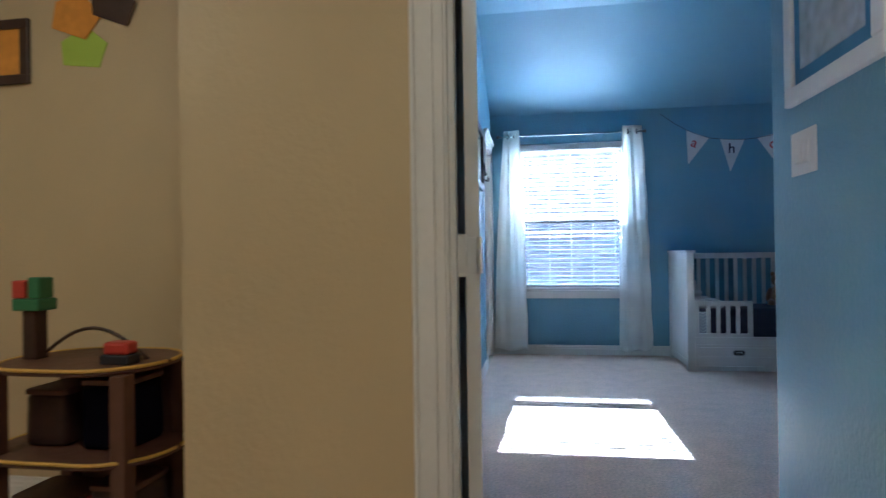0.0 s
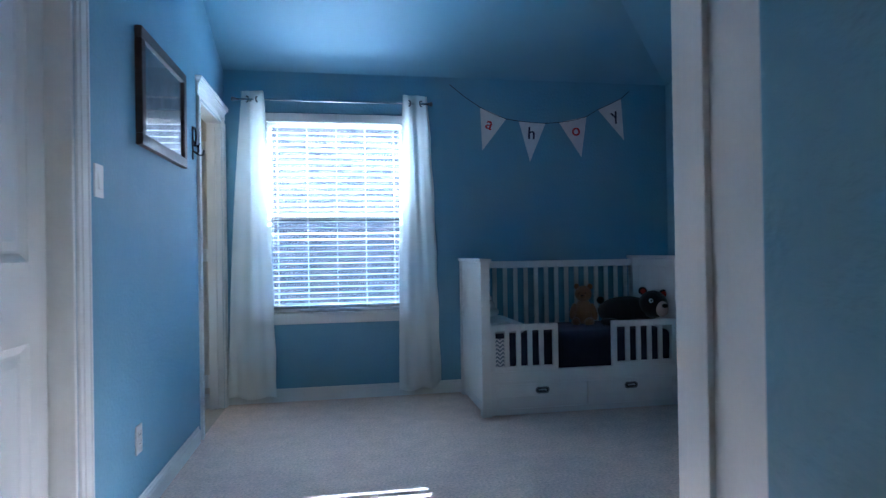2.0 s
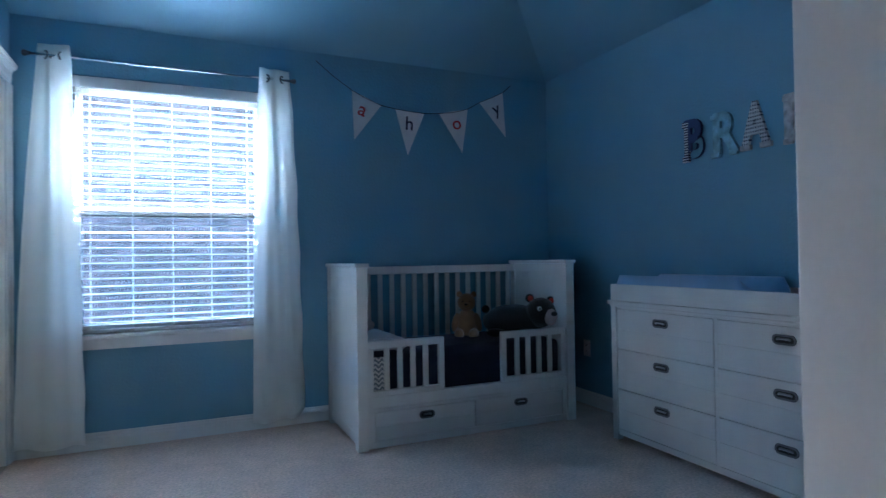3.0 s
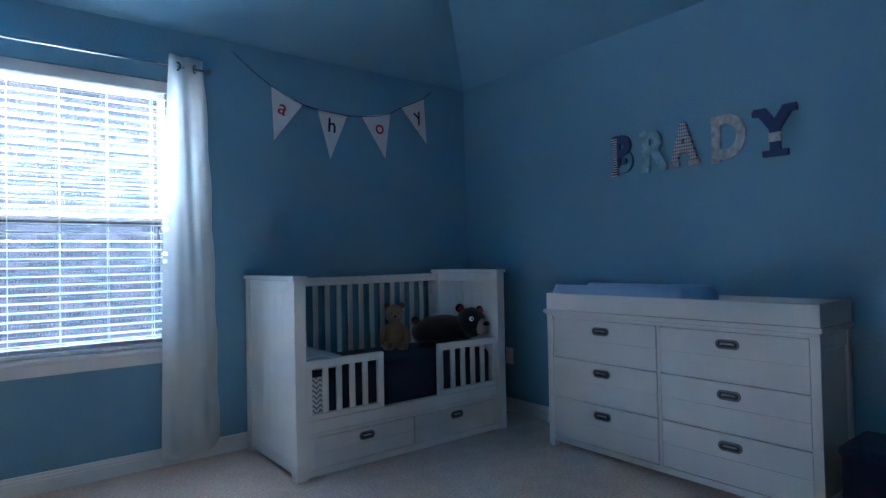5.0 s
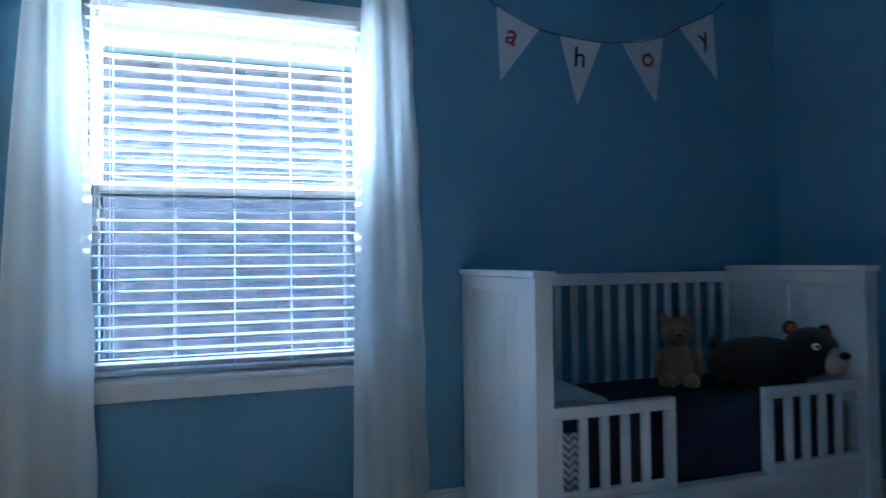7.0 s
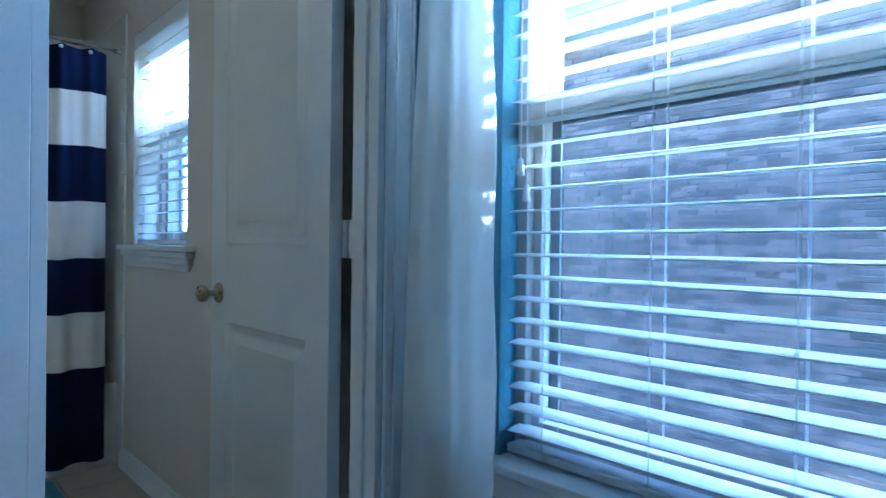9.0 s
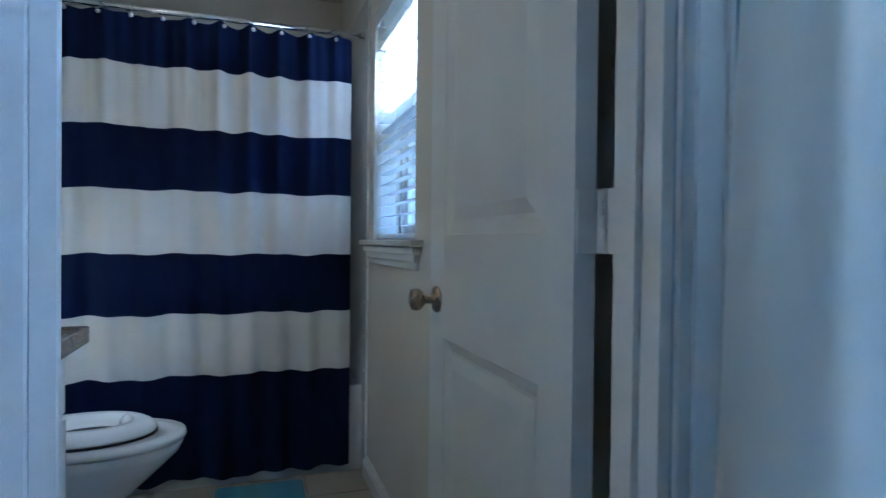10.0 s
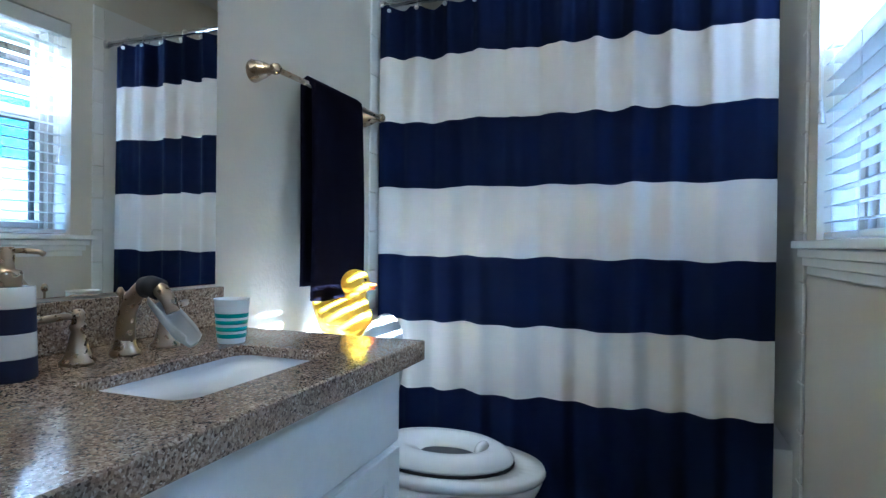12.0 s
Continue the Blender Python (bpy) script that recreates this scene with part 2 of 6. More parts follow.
MORTAR = mat("mortar", (0.15, 0.14, 0.135), 0.95, vary=0.08, vscale=12)
SHINGLE = mat("grey_shingle", (0.20, 0.19, 0.185), 0.95, vary=0.2, vscale=6, fine=0.15, fscale=50)
GRASS = mat("dry_grass", (0.14, 0.15, 0.055), 0.95, vary=0.3, vscale=3, fine=0.3, fscale=60)
MAT_BLUE = mat("aqua_bath_mat", (0.045, 0.22, 0.33), 0.95, vary=0.15, vscale=14, bump=0.9, bscale=260, sheen=0.3)
TOY_WOOD = mat("toy_table_wood", (0.11, 0.05, 0.03), 0.5, vary=0.2, vscale=12)
TOY_YELLOW = mat("toy_table_yellow", (0.62, 0.40, 0.06), 0.45, vary=0.05)
TOY_RED = mat("toy_red", (0.50, 0.05, 0.03), 0.4, vary=0.05)
TOY_GREEN = mat("toy_green", (0.05, 0.18, 0.07), 0.5, vary=0.05)
PAPER_LIME = mat("lime_paper", (0.45, 0.62, 0.06), 0.8, vary=0.06)
PAPER_ORANGE = mat("orange_paper", (0.72, 0.32, 0.03), 0.8, vary=0.1, vscale=25)


# ---- building helpers ----
def part(name, bm, material, parent=None, label="", smooth=False, m=None):
    me = bpy.data.meshes.new(name)
    bmesh.ops.recalc_face_normals(bm, faces=bm.faces)
    bm.to_mesh(me)
    bm.free()
    for one in material if isinstance(material, (list, tuple)) else (material,):
        me.materials.append(one)
    if smooth:
        for p in me.polygons:
            p.use_smooth = True
    ob = new(name, me)
    if parent is not None:
        ob.parent = parent
    if m is not None:
        ob.matrix_local = m
    return tagged(ob, label)


def thing(name, m, label, category, group="", kind=""):
    ob = new(name)
    ob.empty_display_size = 0.1
    ob.matrix_world = m
    return tagged(ob, label, category, group, kind)


def box(x0, x1, y0, y1, z0, z1, bm=None, bevel=0.0, seg=2):
    own = bm if bm is not None else bmesh.new()
    made = bmesh.ops.create_cube(own, size=1.0, matrix=Matrix.Translation(((x0 + x1) / 2, (y0 + y1) / 2, (z0 + z1) / 2)) @ Matrix.Diagonal((x1 - x0, y1 - y0, z1 - z0, 1)))
    if bevel:
        edges = list({e for v in made["verts"] for e in v.link_edges})
        bmesh.ops.bevel(own, geom=edges, offset=bevel, segments=seg, affect="EDGES", profile=0.5)
    return own


def boxes(rows, bevel=0.0):
    bm = bmesh.new()
    for r in rows:
        box(*r, bm=bm, bevel=bevel)
    return bm


def rod(p, q, r, bm=None, n=16, r2=None):
    own = bm if bm is not None else bmesh.new()
    p, q = Vector(p), Vector(q)
    turn = (q - p).to_track_quat("Z", "Y").to_matrix().to_4x4()
    bmesh.ops.create_cone(own, cap_ends=True, segments=n, radius1=r, radius2=r if r2 is None else r2, depth=(q - p).length, matrix=Matrix.Translation((p + q) / 2) @ turn)
    return own


def ball(c, r, bm=None, sx=1.0, sy=1.0, sz=1.0, m=None, u=20, v=14):
    own = bm if bm is not None else bmesh.new()
    bmesh.ops.create_uvsphere(own, u_segments=u, v_segments=v, radius=r, matrix=Matrix.Translation(c) @ (m or Matrix()) @ Matrix.Diagonal((sx, sy, sz, 1)))
    return own


def lathe(profile, n=28, m=None, bm=None):
    """Turned about z from (radius, height) pairs."""
    own = bm if bm is not None else bmesh.new()
    m = m or Matrix()
    rings = []
    for r, z in profile:
        rings.append([own.verts.new(m @ Vector((r * math.cos(a), r * math.sin(a), z))) for a in (2 * math.pi * i / n for i in range(n))])
    for a, b in zip(rings, rings[1:]):
        for i in range(n):
            own.faces.new((a[i], a[(i + 1) % n], b[(i + 1) % n], b[i]))
    own.faces.new(rings[0][::-1])
    own.faces.new(rings[-1])
    return own


def tube(points, r, n=12, bm=None, r_end=None):
    own = bm if bm is not None else bmesh.new()
    pts = [Vector(p) for p in points]
    rings = []
    q, last = None, None
    for i, p in enumerate(pts):
        d = (pts[min(i + 1, len(pts) - 1)] - pts[max(i - 1, 0)]).normalized()
        q = d.to_track_quat("Z", "Y").to_matrix() if q is None else last.rotation_difference(d).to_matrix() @ q
        last = d
        rad = r if r_end is None else r + (r_end - r) * i / (len(pts) - 1)
        rings.append([own.verts.new(p + q @ Vector((rad * math.cos(a), rad * math.sin(a), 0))) for a in (2 * math.pi * k / n for k in range(n))])
    for a, b in zip(rings, rings[1:]):
        for i in range(n):
            own.faces.new((a[i], a[(i + 1) % n], b[(i + 1) % n], b[i]))
    own.faces.new(rings[0][::-1])
    own.faces.new(rings[-1])
    return own


def sheet(nu, nv, f, bm=None):
    own = bm if bm is not None else bmesh.new()
    grid = [[own.verts.new(f(i / nu, j / nv)) for i in range(nu + 1)] for j in range(nv + 1)]
    for j in range(nv):
        for i in range(nu):
            own.faces.new((grid[j][i], grid[j][i + 1], grid[j + 1][i + 1], grid[j + 1][i]))
    return own


def loft(rings, bm=None, caps=True):
    own = bm if bm is not None else bmesh.new()
    rows = [[own.verts.new(p) for p in ring] for ring in rings]
    n = len(rows[0])
    for a, b in zip(rows, rows[1:]):
        for i in range(n):
            own.faces.new((a[i], a[(i + 1) % n], b[(i + 1) % n], b[i]))
    if caps:
        own.faces.new(rows[0][::-1])
        own.faces.new(rows[-1])
    return own


def prism(outline, depth, m=None):
    """A flat outline in x and y, given depth along z."""
    m = m or Matrix()
    return loft([[m @ Vector((x, y, 0)) for x, y in outline], [m @ Vector((x, y, depth)) for x, y in outline]])


def thick(ob, t):
    s = ob.modifiers.new("thickness", "SOLIDIFY")
    s.thickness, s.offset = t, 0
    return ob


def text_part(name, words, size, depth, material, parent, m, fat=0.0, label=""):
    cu = bpy.data.curves.new(name, "FONT")
    cu.body, cu.size, cu.extrude, cu.offset = words, size, depth / 2, fat
    cu.align_x, cu.align_y = "CENTER", "CENTER"
    cu.bevel_depth = 0.0
    tmp = new(name + "_outline", cu)
    bpy.context.view_layer.update()
    me = bpy.data.meshes.new_from_object(tmp.evaluated_get(bpy.context.evaluated_depsgraph_get()))
    bpy.data.objects.remove(tmp)
    me.materials.clear()
    me.materials.append(material)
    ob = new(name, me)
    ob.parent = parent
    ob.matrix_local = m
    return tagged(ob, label)


# ---- structure ----
def structure(name, bm, material, label, category, smooth=False):
    return tagged(part(name, bm, material, None, label, smooth), "", category, "", "structure")


X_E, Y_N, Y_S, X_C = 3.5, 6.6, 2.6, 1.215      # east, north and south walls of the bedroom, corridor wall
H, TOP, SLOPE = 2.44, 2.98, 0.42               # plate height, flat middle of the vault, its slope
WX0, WX1, WZ0, WZ1 = 0.27, 1.34, 0.655, 2.14   # bedroom window opening
BX0, BX1, BZ0, BZ1 = -1.89, -1.24, 1.065, 2.03  # bathroom window opening
DY0, DY1, DH = 5.822, 6.509, 2.04               # bathroom doorway
LY0, LY1 = 3.33, 4.19                          # closet doorway in the west wall
EX0, EX1, EY0, EY1 = 0.258, 1.215, 1.86, 1.98   # bedroom doorway from the hall
B_S, B_N, B_W = 5.05, 6.535, -2.85             # bathroom walls

structure("ground", sheet(1, 1, lambda u, v: (-400 + 800 * u, -400 + 800 * v, -2.9)), GRASS, "dry lawn around the house", "lawn")
structure("lower_storey", boxes([(-3.05, X_E + 0.12, -1.72, Y_N + 0.16, -2.95, -0.201)]), MORTAR, "plain outer walls of the storey below", "wall")
structure("floor", boxes([(0.0, X_E + 0.1, 1.92, Y_N + 0.1, -0.2, 0.0)]), CARPET, "beige cut-pile carpet on the bedroom floor", "carpet")
structure("hall_floor", boxes([(-2.6, 2.6, -1.6, 1.92, -0.2, 0.0), (-2.6, -0.45, 1.92, 2.9, -0.2, 0.0)]), CARPET, "beige cut-pile carpet on the hall floor", "carpet")
structure("closet_floor", boxes([(-0.9, 0.0, 2.9, 5.0, -0.2, 0.0)]), CARPET, "beige carpet in the closet", "carpet")

W_TOP = 3.2
structure("wall_west", boxes([
    (-0.12, 0, EY1, LY0, -0.2, W_TOP), (-0.12, 0, LY0, LY1, DH, W_TOP), (-0.12, 0, LY1, 4.98, -0.2, W_TOP), (-0.085, 0, 4.98, DY0, -0.2, W_TOP), (-0.085, 0, DY0, DY1, DH, W_TOP), (-0.085, 0, DY1, Y_N + 0.16, -0.2, W_TOP)]),
    BLUE, "blue painted wall with a fine orange-peel texture", "wall")
structure("wall_north", boxes([
    (0, WX0, Y_N, Y_N + 0.16, -0.2, 2.6), (WX0, WX1, Y_N, Y_N + 0.16, -0.2, WZ0 - 0.03), (WX0, WX1, Y_N, Y_N + 0.16, WZ1, 2.6), (WX1, X_E, Y_N, Y_N + 0.16, -0.2, 2.6)]),
    BLUE, "blue painted window wall", "wall")
structure("wall_east", boxes([(X_E, X_E + 0.12, Y_S - 0.12, Y_N + 0.16, -0.2, 2.6)]), BLUE, "blue painted wall behind the dresser", "wall")
structure("wall_south", boxes([(X_C + 0.12, X_E, Y_S - 0.12, Y_S, -0.2, W_TOP), (0, X_C + 0.12, Y_S - 0.12, Y_S, 2.5, W_TOP)]), BLUE, "blue painted wall behind the tall cabinet", "wall")
structure("wall_corridor", boxes([(X_C, X_C + 0.12, EY1, Y_S + 0.018, -0.2, 2.5)], 0.004), BLUE, "blue painted wall of the short entry passage", "wall")
structure("wall_hall_north", boxes([
    (-0.39, EX0 - 0.02, EY0, EY1 - 0.003, -0.2, 2.6), (EX0 - 0.02, EX1 + 0.02, EY0, EY1 - 0.003, DH + 0.02, 2.6), (EX1 + 0.02, 2.6, EY0, EY1 - 0.003, -0.2, 2.6),
    (-0.39, -0.27, EY1 - 0.003, 2.9, -0.2, 2.6), (-2.6, -0.39, 2.78, 2.9, -0.2, 2.6)]), BEIGE, "beige painted hall wall beside the bedroom doorway", "wall")
structure("wall_hall_outer", boxes([(-2.72, -2.6, -1.6, 2.9, -0.2, 2.6), (2.6, 2.72, -1.6, 1.98, -0.2, 2.6), (-2.72, 2.72, -1.72, -1.6, -0.2, 2.6)]), BEIGE, "beige painted outer walls of the hall", "wall")
structure("wall_passage_north", boxes([(0, EX0 - 0.02, EY1 + 0.001, EY1 + 0.012, -0.2, 2.5), (EX0 - 0.02, X_C, EY1 + 0.001, EY1 + 0.012, DH + 0.02, 2.5)]), BLUE, "blue painted inner face round the bedroom doorway", "wall")
structure("wall_closet", boxes([(-0.9, -0.8, 2.9, 5.0, -0.2, 2.6), (-0.8, -0.12, 2.9, 3.0, -0.2, 2.6), (-0.8, -0.12, 4.9, 4.97, -0.2, 2.6)]), WHITE_PAINT, "white closet walls", "wall")
structure("wall_bath_south", boxes([(B_W, -0.085, B_S - 0.1, B_S, -0.2, 2.6)]), GREIGE, "cream painted bathroom wall behind the vanity", "wall")
structure("wall_bath_north", boxes([
    (B_W, BX0, B_N, Y_N + 0.16, -0.2, 2.6), (BX0, BX1, B_N, Y_N + 0.16, -0.2, BZ0 - 0.02), (BX0, BX1, B_N, Y_N + 0.16, BZ1, 2.6), (BX1, -0.085, B_N, Y_N + 0.16, -0.2, 2.6)]),
    GREIGE, "cream painted bathroom window wall", "wall")
structure("wall_bath_west", boxes([(B_W - 0.1, B_W, B_S - 0.1, Y_N + 0.16, -0.2, 2.6)]), GREIGE, "cream painted wall behind the bathtub", "wall")
structure("wall_bath_east", boxes([
    (-0.094, -0.0855, B_S, DY0, -0.2, 2.6), (-0.094, -0.0855, DY0, DY1, DH, 2.6), (-0.094, -0.0855, DY1, B_N, -0.2, 2.6)]), GREIGE, "cream painted wall round the bathroom doorway", "wall")


def vault():
    bm = bmesh.new()
    d = (TOP - H) / SLOPE
    a, b, c = [bm.verts.new(p) for p in ((-0.02, Y_N + 0.02, H - 0.0084), (X_E + 0.02, Y_N + 0.02, H - 0.0084), (X_E + 0.02, Y_S - 0.02, H - 0.0084))]
    e, f, g, h = [bm.verts.new(p) for p in ((-0.02, Y_N - d, TOP), (X_E - d, Y_N - d, TOP), (X_E - d, Y_S - 0.02, TOP), (-0.02, Y_S - 0.02, TOP))]
    for face in ((a, b, f, e), (b, c, g, f), (e, f, g, h)):
        bm.faces.new(face)
    return bm


ceil = structure("ceiling", vault(), BLUE_CEILING, "blue painted vaulted ceiling", "ceiling")
sol = ceil.modifiers.new("thickness", "SOLIDIFY")
sol.thickness, sol.offset = 0.12, 1
structure("ceiling_passage", boxes([(-0.02, X_C + 0.1, EY1 - 0.05, Y_S - 0.119, 2.44, 2.56)]), BLUE_CEILING, "blue painted flat passage ceiling", "ceiling")
structure("ceiling_hall", boxes([(-2.7, 2.7, -1.7, EY1 - 0.06, 2.5, 2.62), (-2.7, -0.33, EY1 - 0.06, 2.9, 2.5, 2.62)]), BEIGE, "beige hall ceiling", "ceiling")
structure("ceiling_bath", boxes([(B_W - 0.1, -0.08, B_S - 0.1, Y_N + 0.16, 2.44, 2.56)]), GREIGE, "cream bathroom ceiling", "ceiling")
structure("ceiling_closet", boxes([(-0.9, -0.12, 2.9, 4.98, 2.44, 2.56)]), WHITE_PAINT, "white closet ceiling", "ceiling")


def baseboard(name, x0, y0, x1, y1, label, h=0.097):
    """A moulded skirting from one point to the other, with the room to its left."""
    d = Vector((x1 - x0, y1 - y0, 0))
    n = Vector((-d.y, d.x, 0)).normalized()
    prof = ((0, 0), (0.014, 0), (0.014, h * 0.62), (0.010, h * 0.68), (0.011, h * 0.80), (0.006, h * 0.86), (0.006, h * 0.97), (0.003, h), (0, h))
    ends = [[Vector((x, y, 0)) + n * a + Vector((0, 0, b)) for a, b in prof] for x, y in ((x0, y0), (x1, y1))]
    return structure(name, loft(ends), WHITE_PAINT, label, "baseboard")


baseboard("baseboard_north", X_E, Y_N, 0.0, Y_N, "white moulded baseboard under the window")
baseboard("baseboard_east", X_E, Y_S, X_E, Y_N - 0.015, "white moulded baseboard behind the dresser")
baseboard("baseboard_west", 0, DY0 - 0.085, 0, LY1 + 0.085, "white moulded baseboard between the two doors")
baseboard("baseboard_west_south", 0, LY0 - 0.085, 0, EY1 + 0.02, "white moulded baseboard behind the open door")
baseboard("baseboard_south", X_C + 0.12, Y_S, X_E - 0.015, Y_S, "white moulded baseboard by the tall cabinet")
baseboard("baseboard_bath_north", -0.10, B_N, -2.03, B_N, "white moulded baseboard under the bathroom window", 0.10)
baseboard("baseboard_hall", -0.47, 2.78, -2.6, 2.78, "white moulded baseboard in the hall nook", 0.11)


def casing_y(name, x, s, y0, y1, top, label, cap=True):
    """Door trim on a wall that faces along x: s is +1 or -1."""
    bm = bmesh.new()

    def board(a0, a1, z0, z1, upright, inner_low):
        w = a1 - a0 if upright else z1 - z0
        for p, q, t in ((0.0, 0.30, 0.010), (0.30, 0.86, 0.014), (0.86, 1.0, 0.018)):
            if not inner_low:
                p, q = 1 - q, 1 - p
            if upright:
                box(*sorted((x, x + s * t)), a0 + p * w, a0 + q * w, z0, z1, bm=bm, bevel=0.0015, seg=1)
            else:
                box(*sorted((x, x + s * t)), a0, a1, z0 + p * w, z0 + q * w, bm=bm, bevel=0.0015, seg=1)

    board(y1, y1 + 0.075, 0, top, True, True)
    board(y0 - 0.075, y0, 0, top, True, False)
    board(y0 - 0.075, y1 + 0.075, top + 0.001, top + 0.075, False, True)
    if cap:
        for z0, z1, t, o in ((top + 0.076, top + 0.088, 0.024, 0.004), (top + 0.088, top + 0.104, 0.034, 0.014), (top + 0.104, top + 0.112, 0.040, 0.020)):
            box(*sorted((x, x + s * t)), y0 - 0.075 - o, min(y1 + 0.075 + o, Y_N - 0.002), z0, z1, bm=bm, bevel=0.002, seg=1)
    return structure(name, bm, WHITE_PAINT, label, "door trim")


casing_y("trim_bath_door", 0.0, 1, DY0 + 0.045, DY1, DH, "white moulded trim round the bathroom doorway")
casing_y("trim_closet_door", 0.0, 1, LY0, LY1, DH, "white moulded trim round the closed door")
structure("jamb_bath_door", boxes([(-0.096, -0.001, DY0 - 0.001, DY0 + 0.013, 0, DH), (-0.096, -0.001, DY1 - 0.018, DY1 + 0.001, 0, DH), (-0.096, -0.001, DY0, DY1, DH - 0.018, DH + 0.001),
    (-0.040, -0.001, DY0 + 0.013, DY0 + 0.028, 0, DH - 0.018), (-0.050, -0.038, DY1 - 0.028, DY1 - 0.018, 0, DH - 0.018)]), WHITE_PAINT, "white door frame of the bathroom", "door frame")
structure("jamb_closet_door", boxes([(-0.119, -0.001, LY0 - 0.001, LY0 + 0.018, 0, DH), (-0.119, -0.001, LY1 - 0.018, LY1 + 0.001, 0, DH), (-0.119, -0.001, LY0, LY1, DH - 0.018, DH + 0.001)]),
    WHITE_PAINT, "white door frame of the closed door", "door frame")
structure("jamb_bedroom_door", boxes([(EX0 - 0.02, EX0, EY0 - 0.002, EY1 + 0.012, 0, DH + 0.02), (EX1 - 0.001, EX1 + 0.02, EY0 - 0.002, EY1 + 0.012, 0, DH + 0.02), (EX0, EX1, EY0 - 0.002, EY1 + 0.012, DH, DH + 0.02),
    (EX0, EX0 + 0.012, EY0 + 0.03, EY0 + 0.065, 0, DH), (EX1 - 0.012, EX1 - 0.0015, EY0 + 0.03, EY0 + 0.065, 0, DH)]), WHITE_PAINT, "white door frame between hall and bedroom", "door frame")


def casing_x(name, y, x0, x1, top, label):
    bm = bmesh.new()
    for a0, a1 in ((x0 - 0.075, x0), (x1, x1 + 0.075)):
        flip = a0 < x0
        for p, q, t in ((0.0, 0.3, 0.010), (0.3, 0.86, 0.014), (0.86, 1.0, 0.018)):
            if flip:
                p, q = 1 - q, 1 - p
            box(a0 + p * 0.075, a0 + q * 0.075, y - t, y, 0, top, bm=bm, bevel=0.0015, seg=1)
    box(x0 - 0.075, x1 + 0.075, y - 0.014, y, top + 0.001, top + 0.075, bm=bm, bevel=0.002)
    return structure(name, bm, WHITE_PAINT, label, "door trim")


casing_x("trim_bedroom_door", EY0, EX0 - 0.006, EX1 + 0.006, DH + 0.006, "white moulded trim on the hall side of the bedroom doorway")
structure("bath_floor", boxes([(B_W, -0.06, B_S, B_N, -0.2, -0.006)]), GROUT, "grouted bathroom floor", "floor")
structure("threshold", boxes([(-0.07, 0.004, DY0 + 0.018, DY1 - 0.018, -0.02, 0.004)], 0.002), TILE, "beige threshold strip in the bathroom doorway", "threshold")


# ---- windows ----
def window(name, x0, x1, z0, z1, y, y_out, rail_z, label):
    """A single-hung vinyl window set in the wall's opening: frame, two sashes, panes and a screen below."""
    w = tagged(new(name), label, "window", "", "structure")
    ym = y_out - 0.05
    part("window_frame", boxes([(x0, x0 + 0.028, ym - 0.05, y_out, z0, z1), (x1 - 0.028, x1, ym - 0.05, y_out, z0, z1), (x0 + 0.028, x1 - 0.028, ym - 0.05, y_out, z0, z0 + 0.04), (x0 + 0.028, x1 - 0.028, ym - 0.05, y_out, z1 - 0.04, z1)], 0.003), VINYL, w)
    for nm, a, b, yy in (("upper_sash", rail_z - 0.01, z1 - 0.041, ym + 0.006), ("lower_sash", z0 + 0.041, rail_z + 0.03, ym - 0.03)):
        s = part(nm, boxes([(x0 + 0.029, x0 + 0.050, yy, yy + 0.028, a, b), (x1 - 0.050, x1 - 0.029, yy, yy + 0.028, a, b), (x0 + 0.050, x1 - 0.050, yy, yy + 0.028, a, a + 0.038), (x0 + 0.050, x1 - 0.050, yy, yy + 0.028, b - 0.038, b)], 0.003), VINYL, w)
        p = part("pane", boxes([(x0 + 0.045, x1 - 0.045, yy + 0.012, yy + 0.016, a + 0.03, b - 0.03)]), GLASS, s)
        p.visible_shadow = False
    part("insect_screen", sheet(1, 1, lambda u, v: (x0 + 0.03 + (x1 - x0 - 0.06) * u, y_out - 0.012, z0 + 0.03 + (rail_z - z0 - 0.03) * v)), SCREEN, w)
    part("screen_frame", boxes([(x0 + 0.029, x0 + 0.052, y_out - 0.018, y_out - 0.006, z0 + 0.041, rail_z), (x1 - 0.052, x1 - 0.029, y_out - 0.018, y_out - 0.006, z0 + 0.041, rail_z), (x0 + 0.052, x1 - 0.052, y_out - 0.018, y_out - 0.006, rail_z - 0.02, rail_z)]), PEWTER, w, "grey metal screen frame")
    return w


window("window_1", WX0, WX1, WZ0 - 0.02, WZ1, Y_N, Y_N + 0.15, 1.36, "white single-hung window with an insect screen")
window("window_2", BX0, BX1, BZ0 - 0.015, BZ1, B_N, Y_N + 0.15, 1.60, "white single-hung bathroom window")


def sill(name, x0, x1, y, z, nose, apron, label, ear=0.05, moulded=False):
    s = tagged(new(name), label, "window sill", "", "structure")
    part("stool", boxes([(x0 - ear, x1 + ear, y - nose, y - 0.001, z - 0.022, z), (x0 + 0.001, x1 - 0.001, y - 0.002, y + 0.10, z - 0.022, z - 0.0005)], 0.004), WHITE_PAINT, s)
    rows = [(x0 - ear * 0.5, x1 + ear * 0.5, y - 0.016, y, z - 0.022 - apron, z - 0.023)]
    if moulded:
        rows = [(x0 - ear * 0.5 - k * 0.012, x1 + ear * 0.5 + k * 0.012, y - 0.012 - 0.010 * k, y, z - 0.023 - apron + apron * k / 3, z - 0.0235 - apron + apron * (k + 1) / 3) for k in range(3)]
    part("apron", boxes(rows, 0.003), WHITE_PAINT, s)
    return s


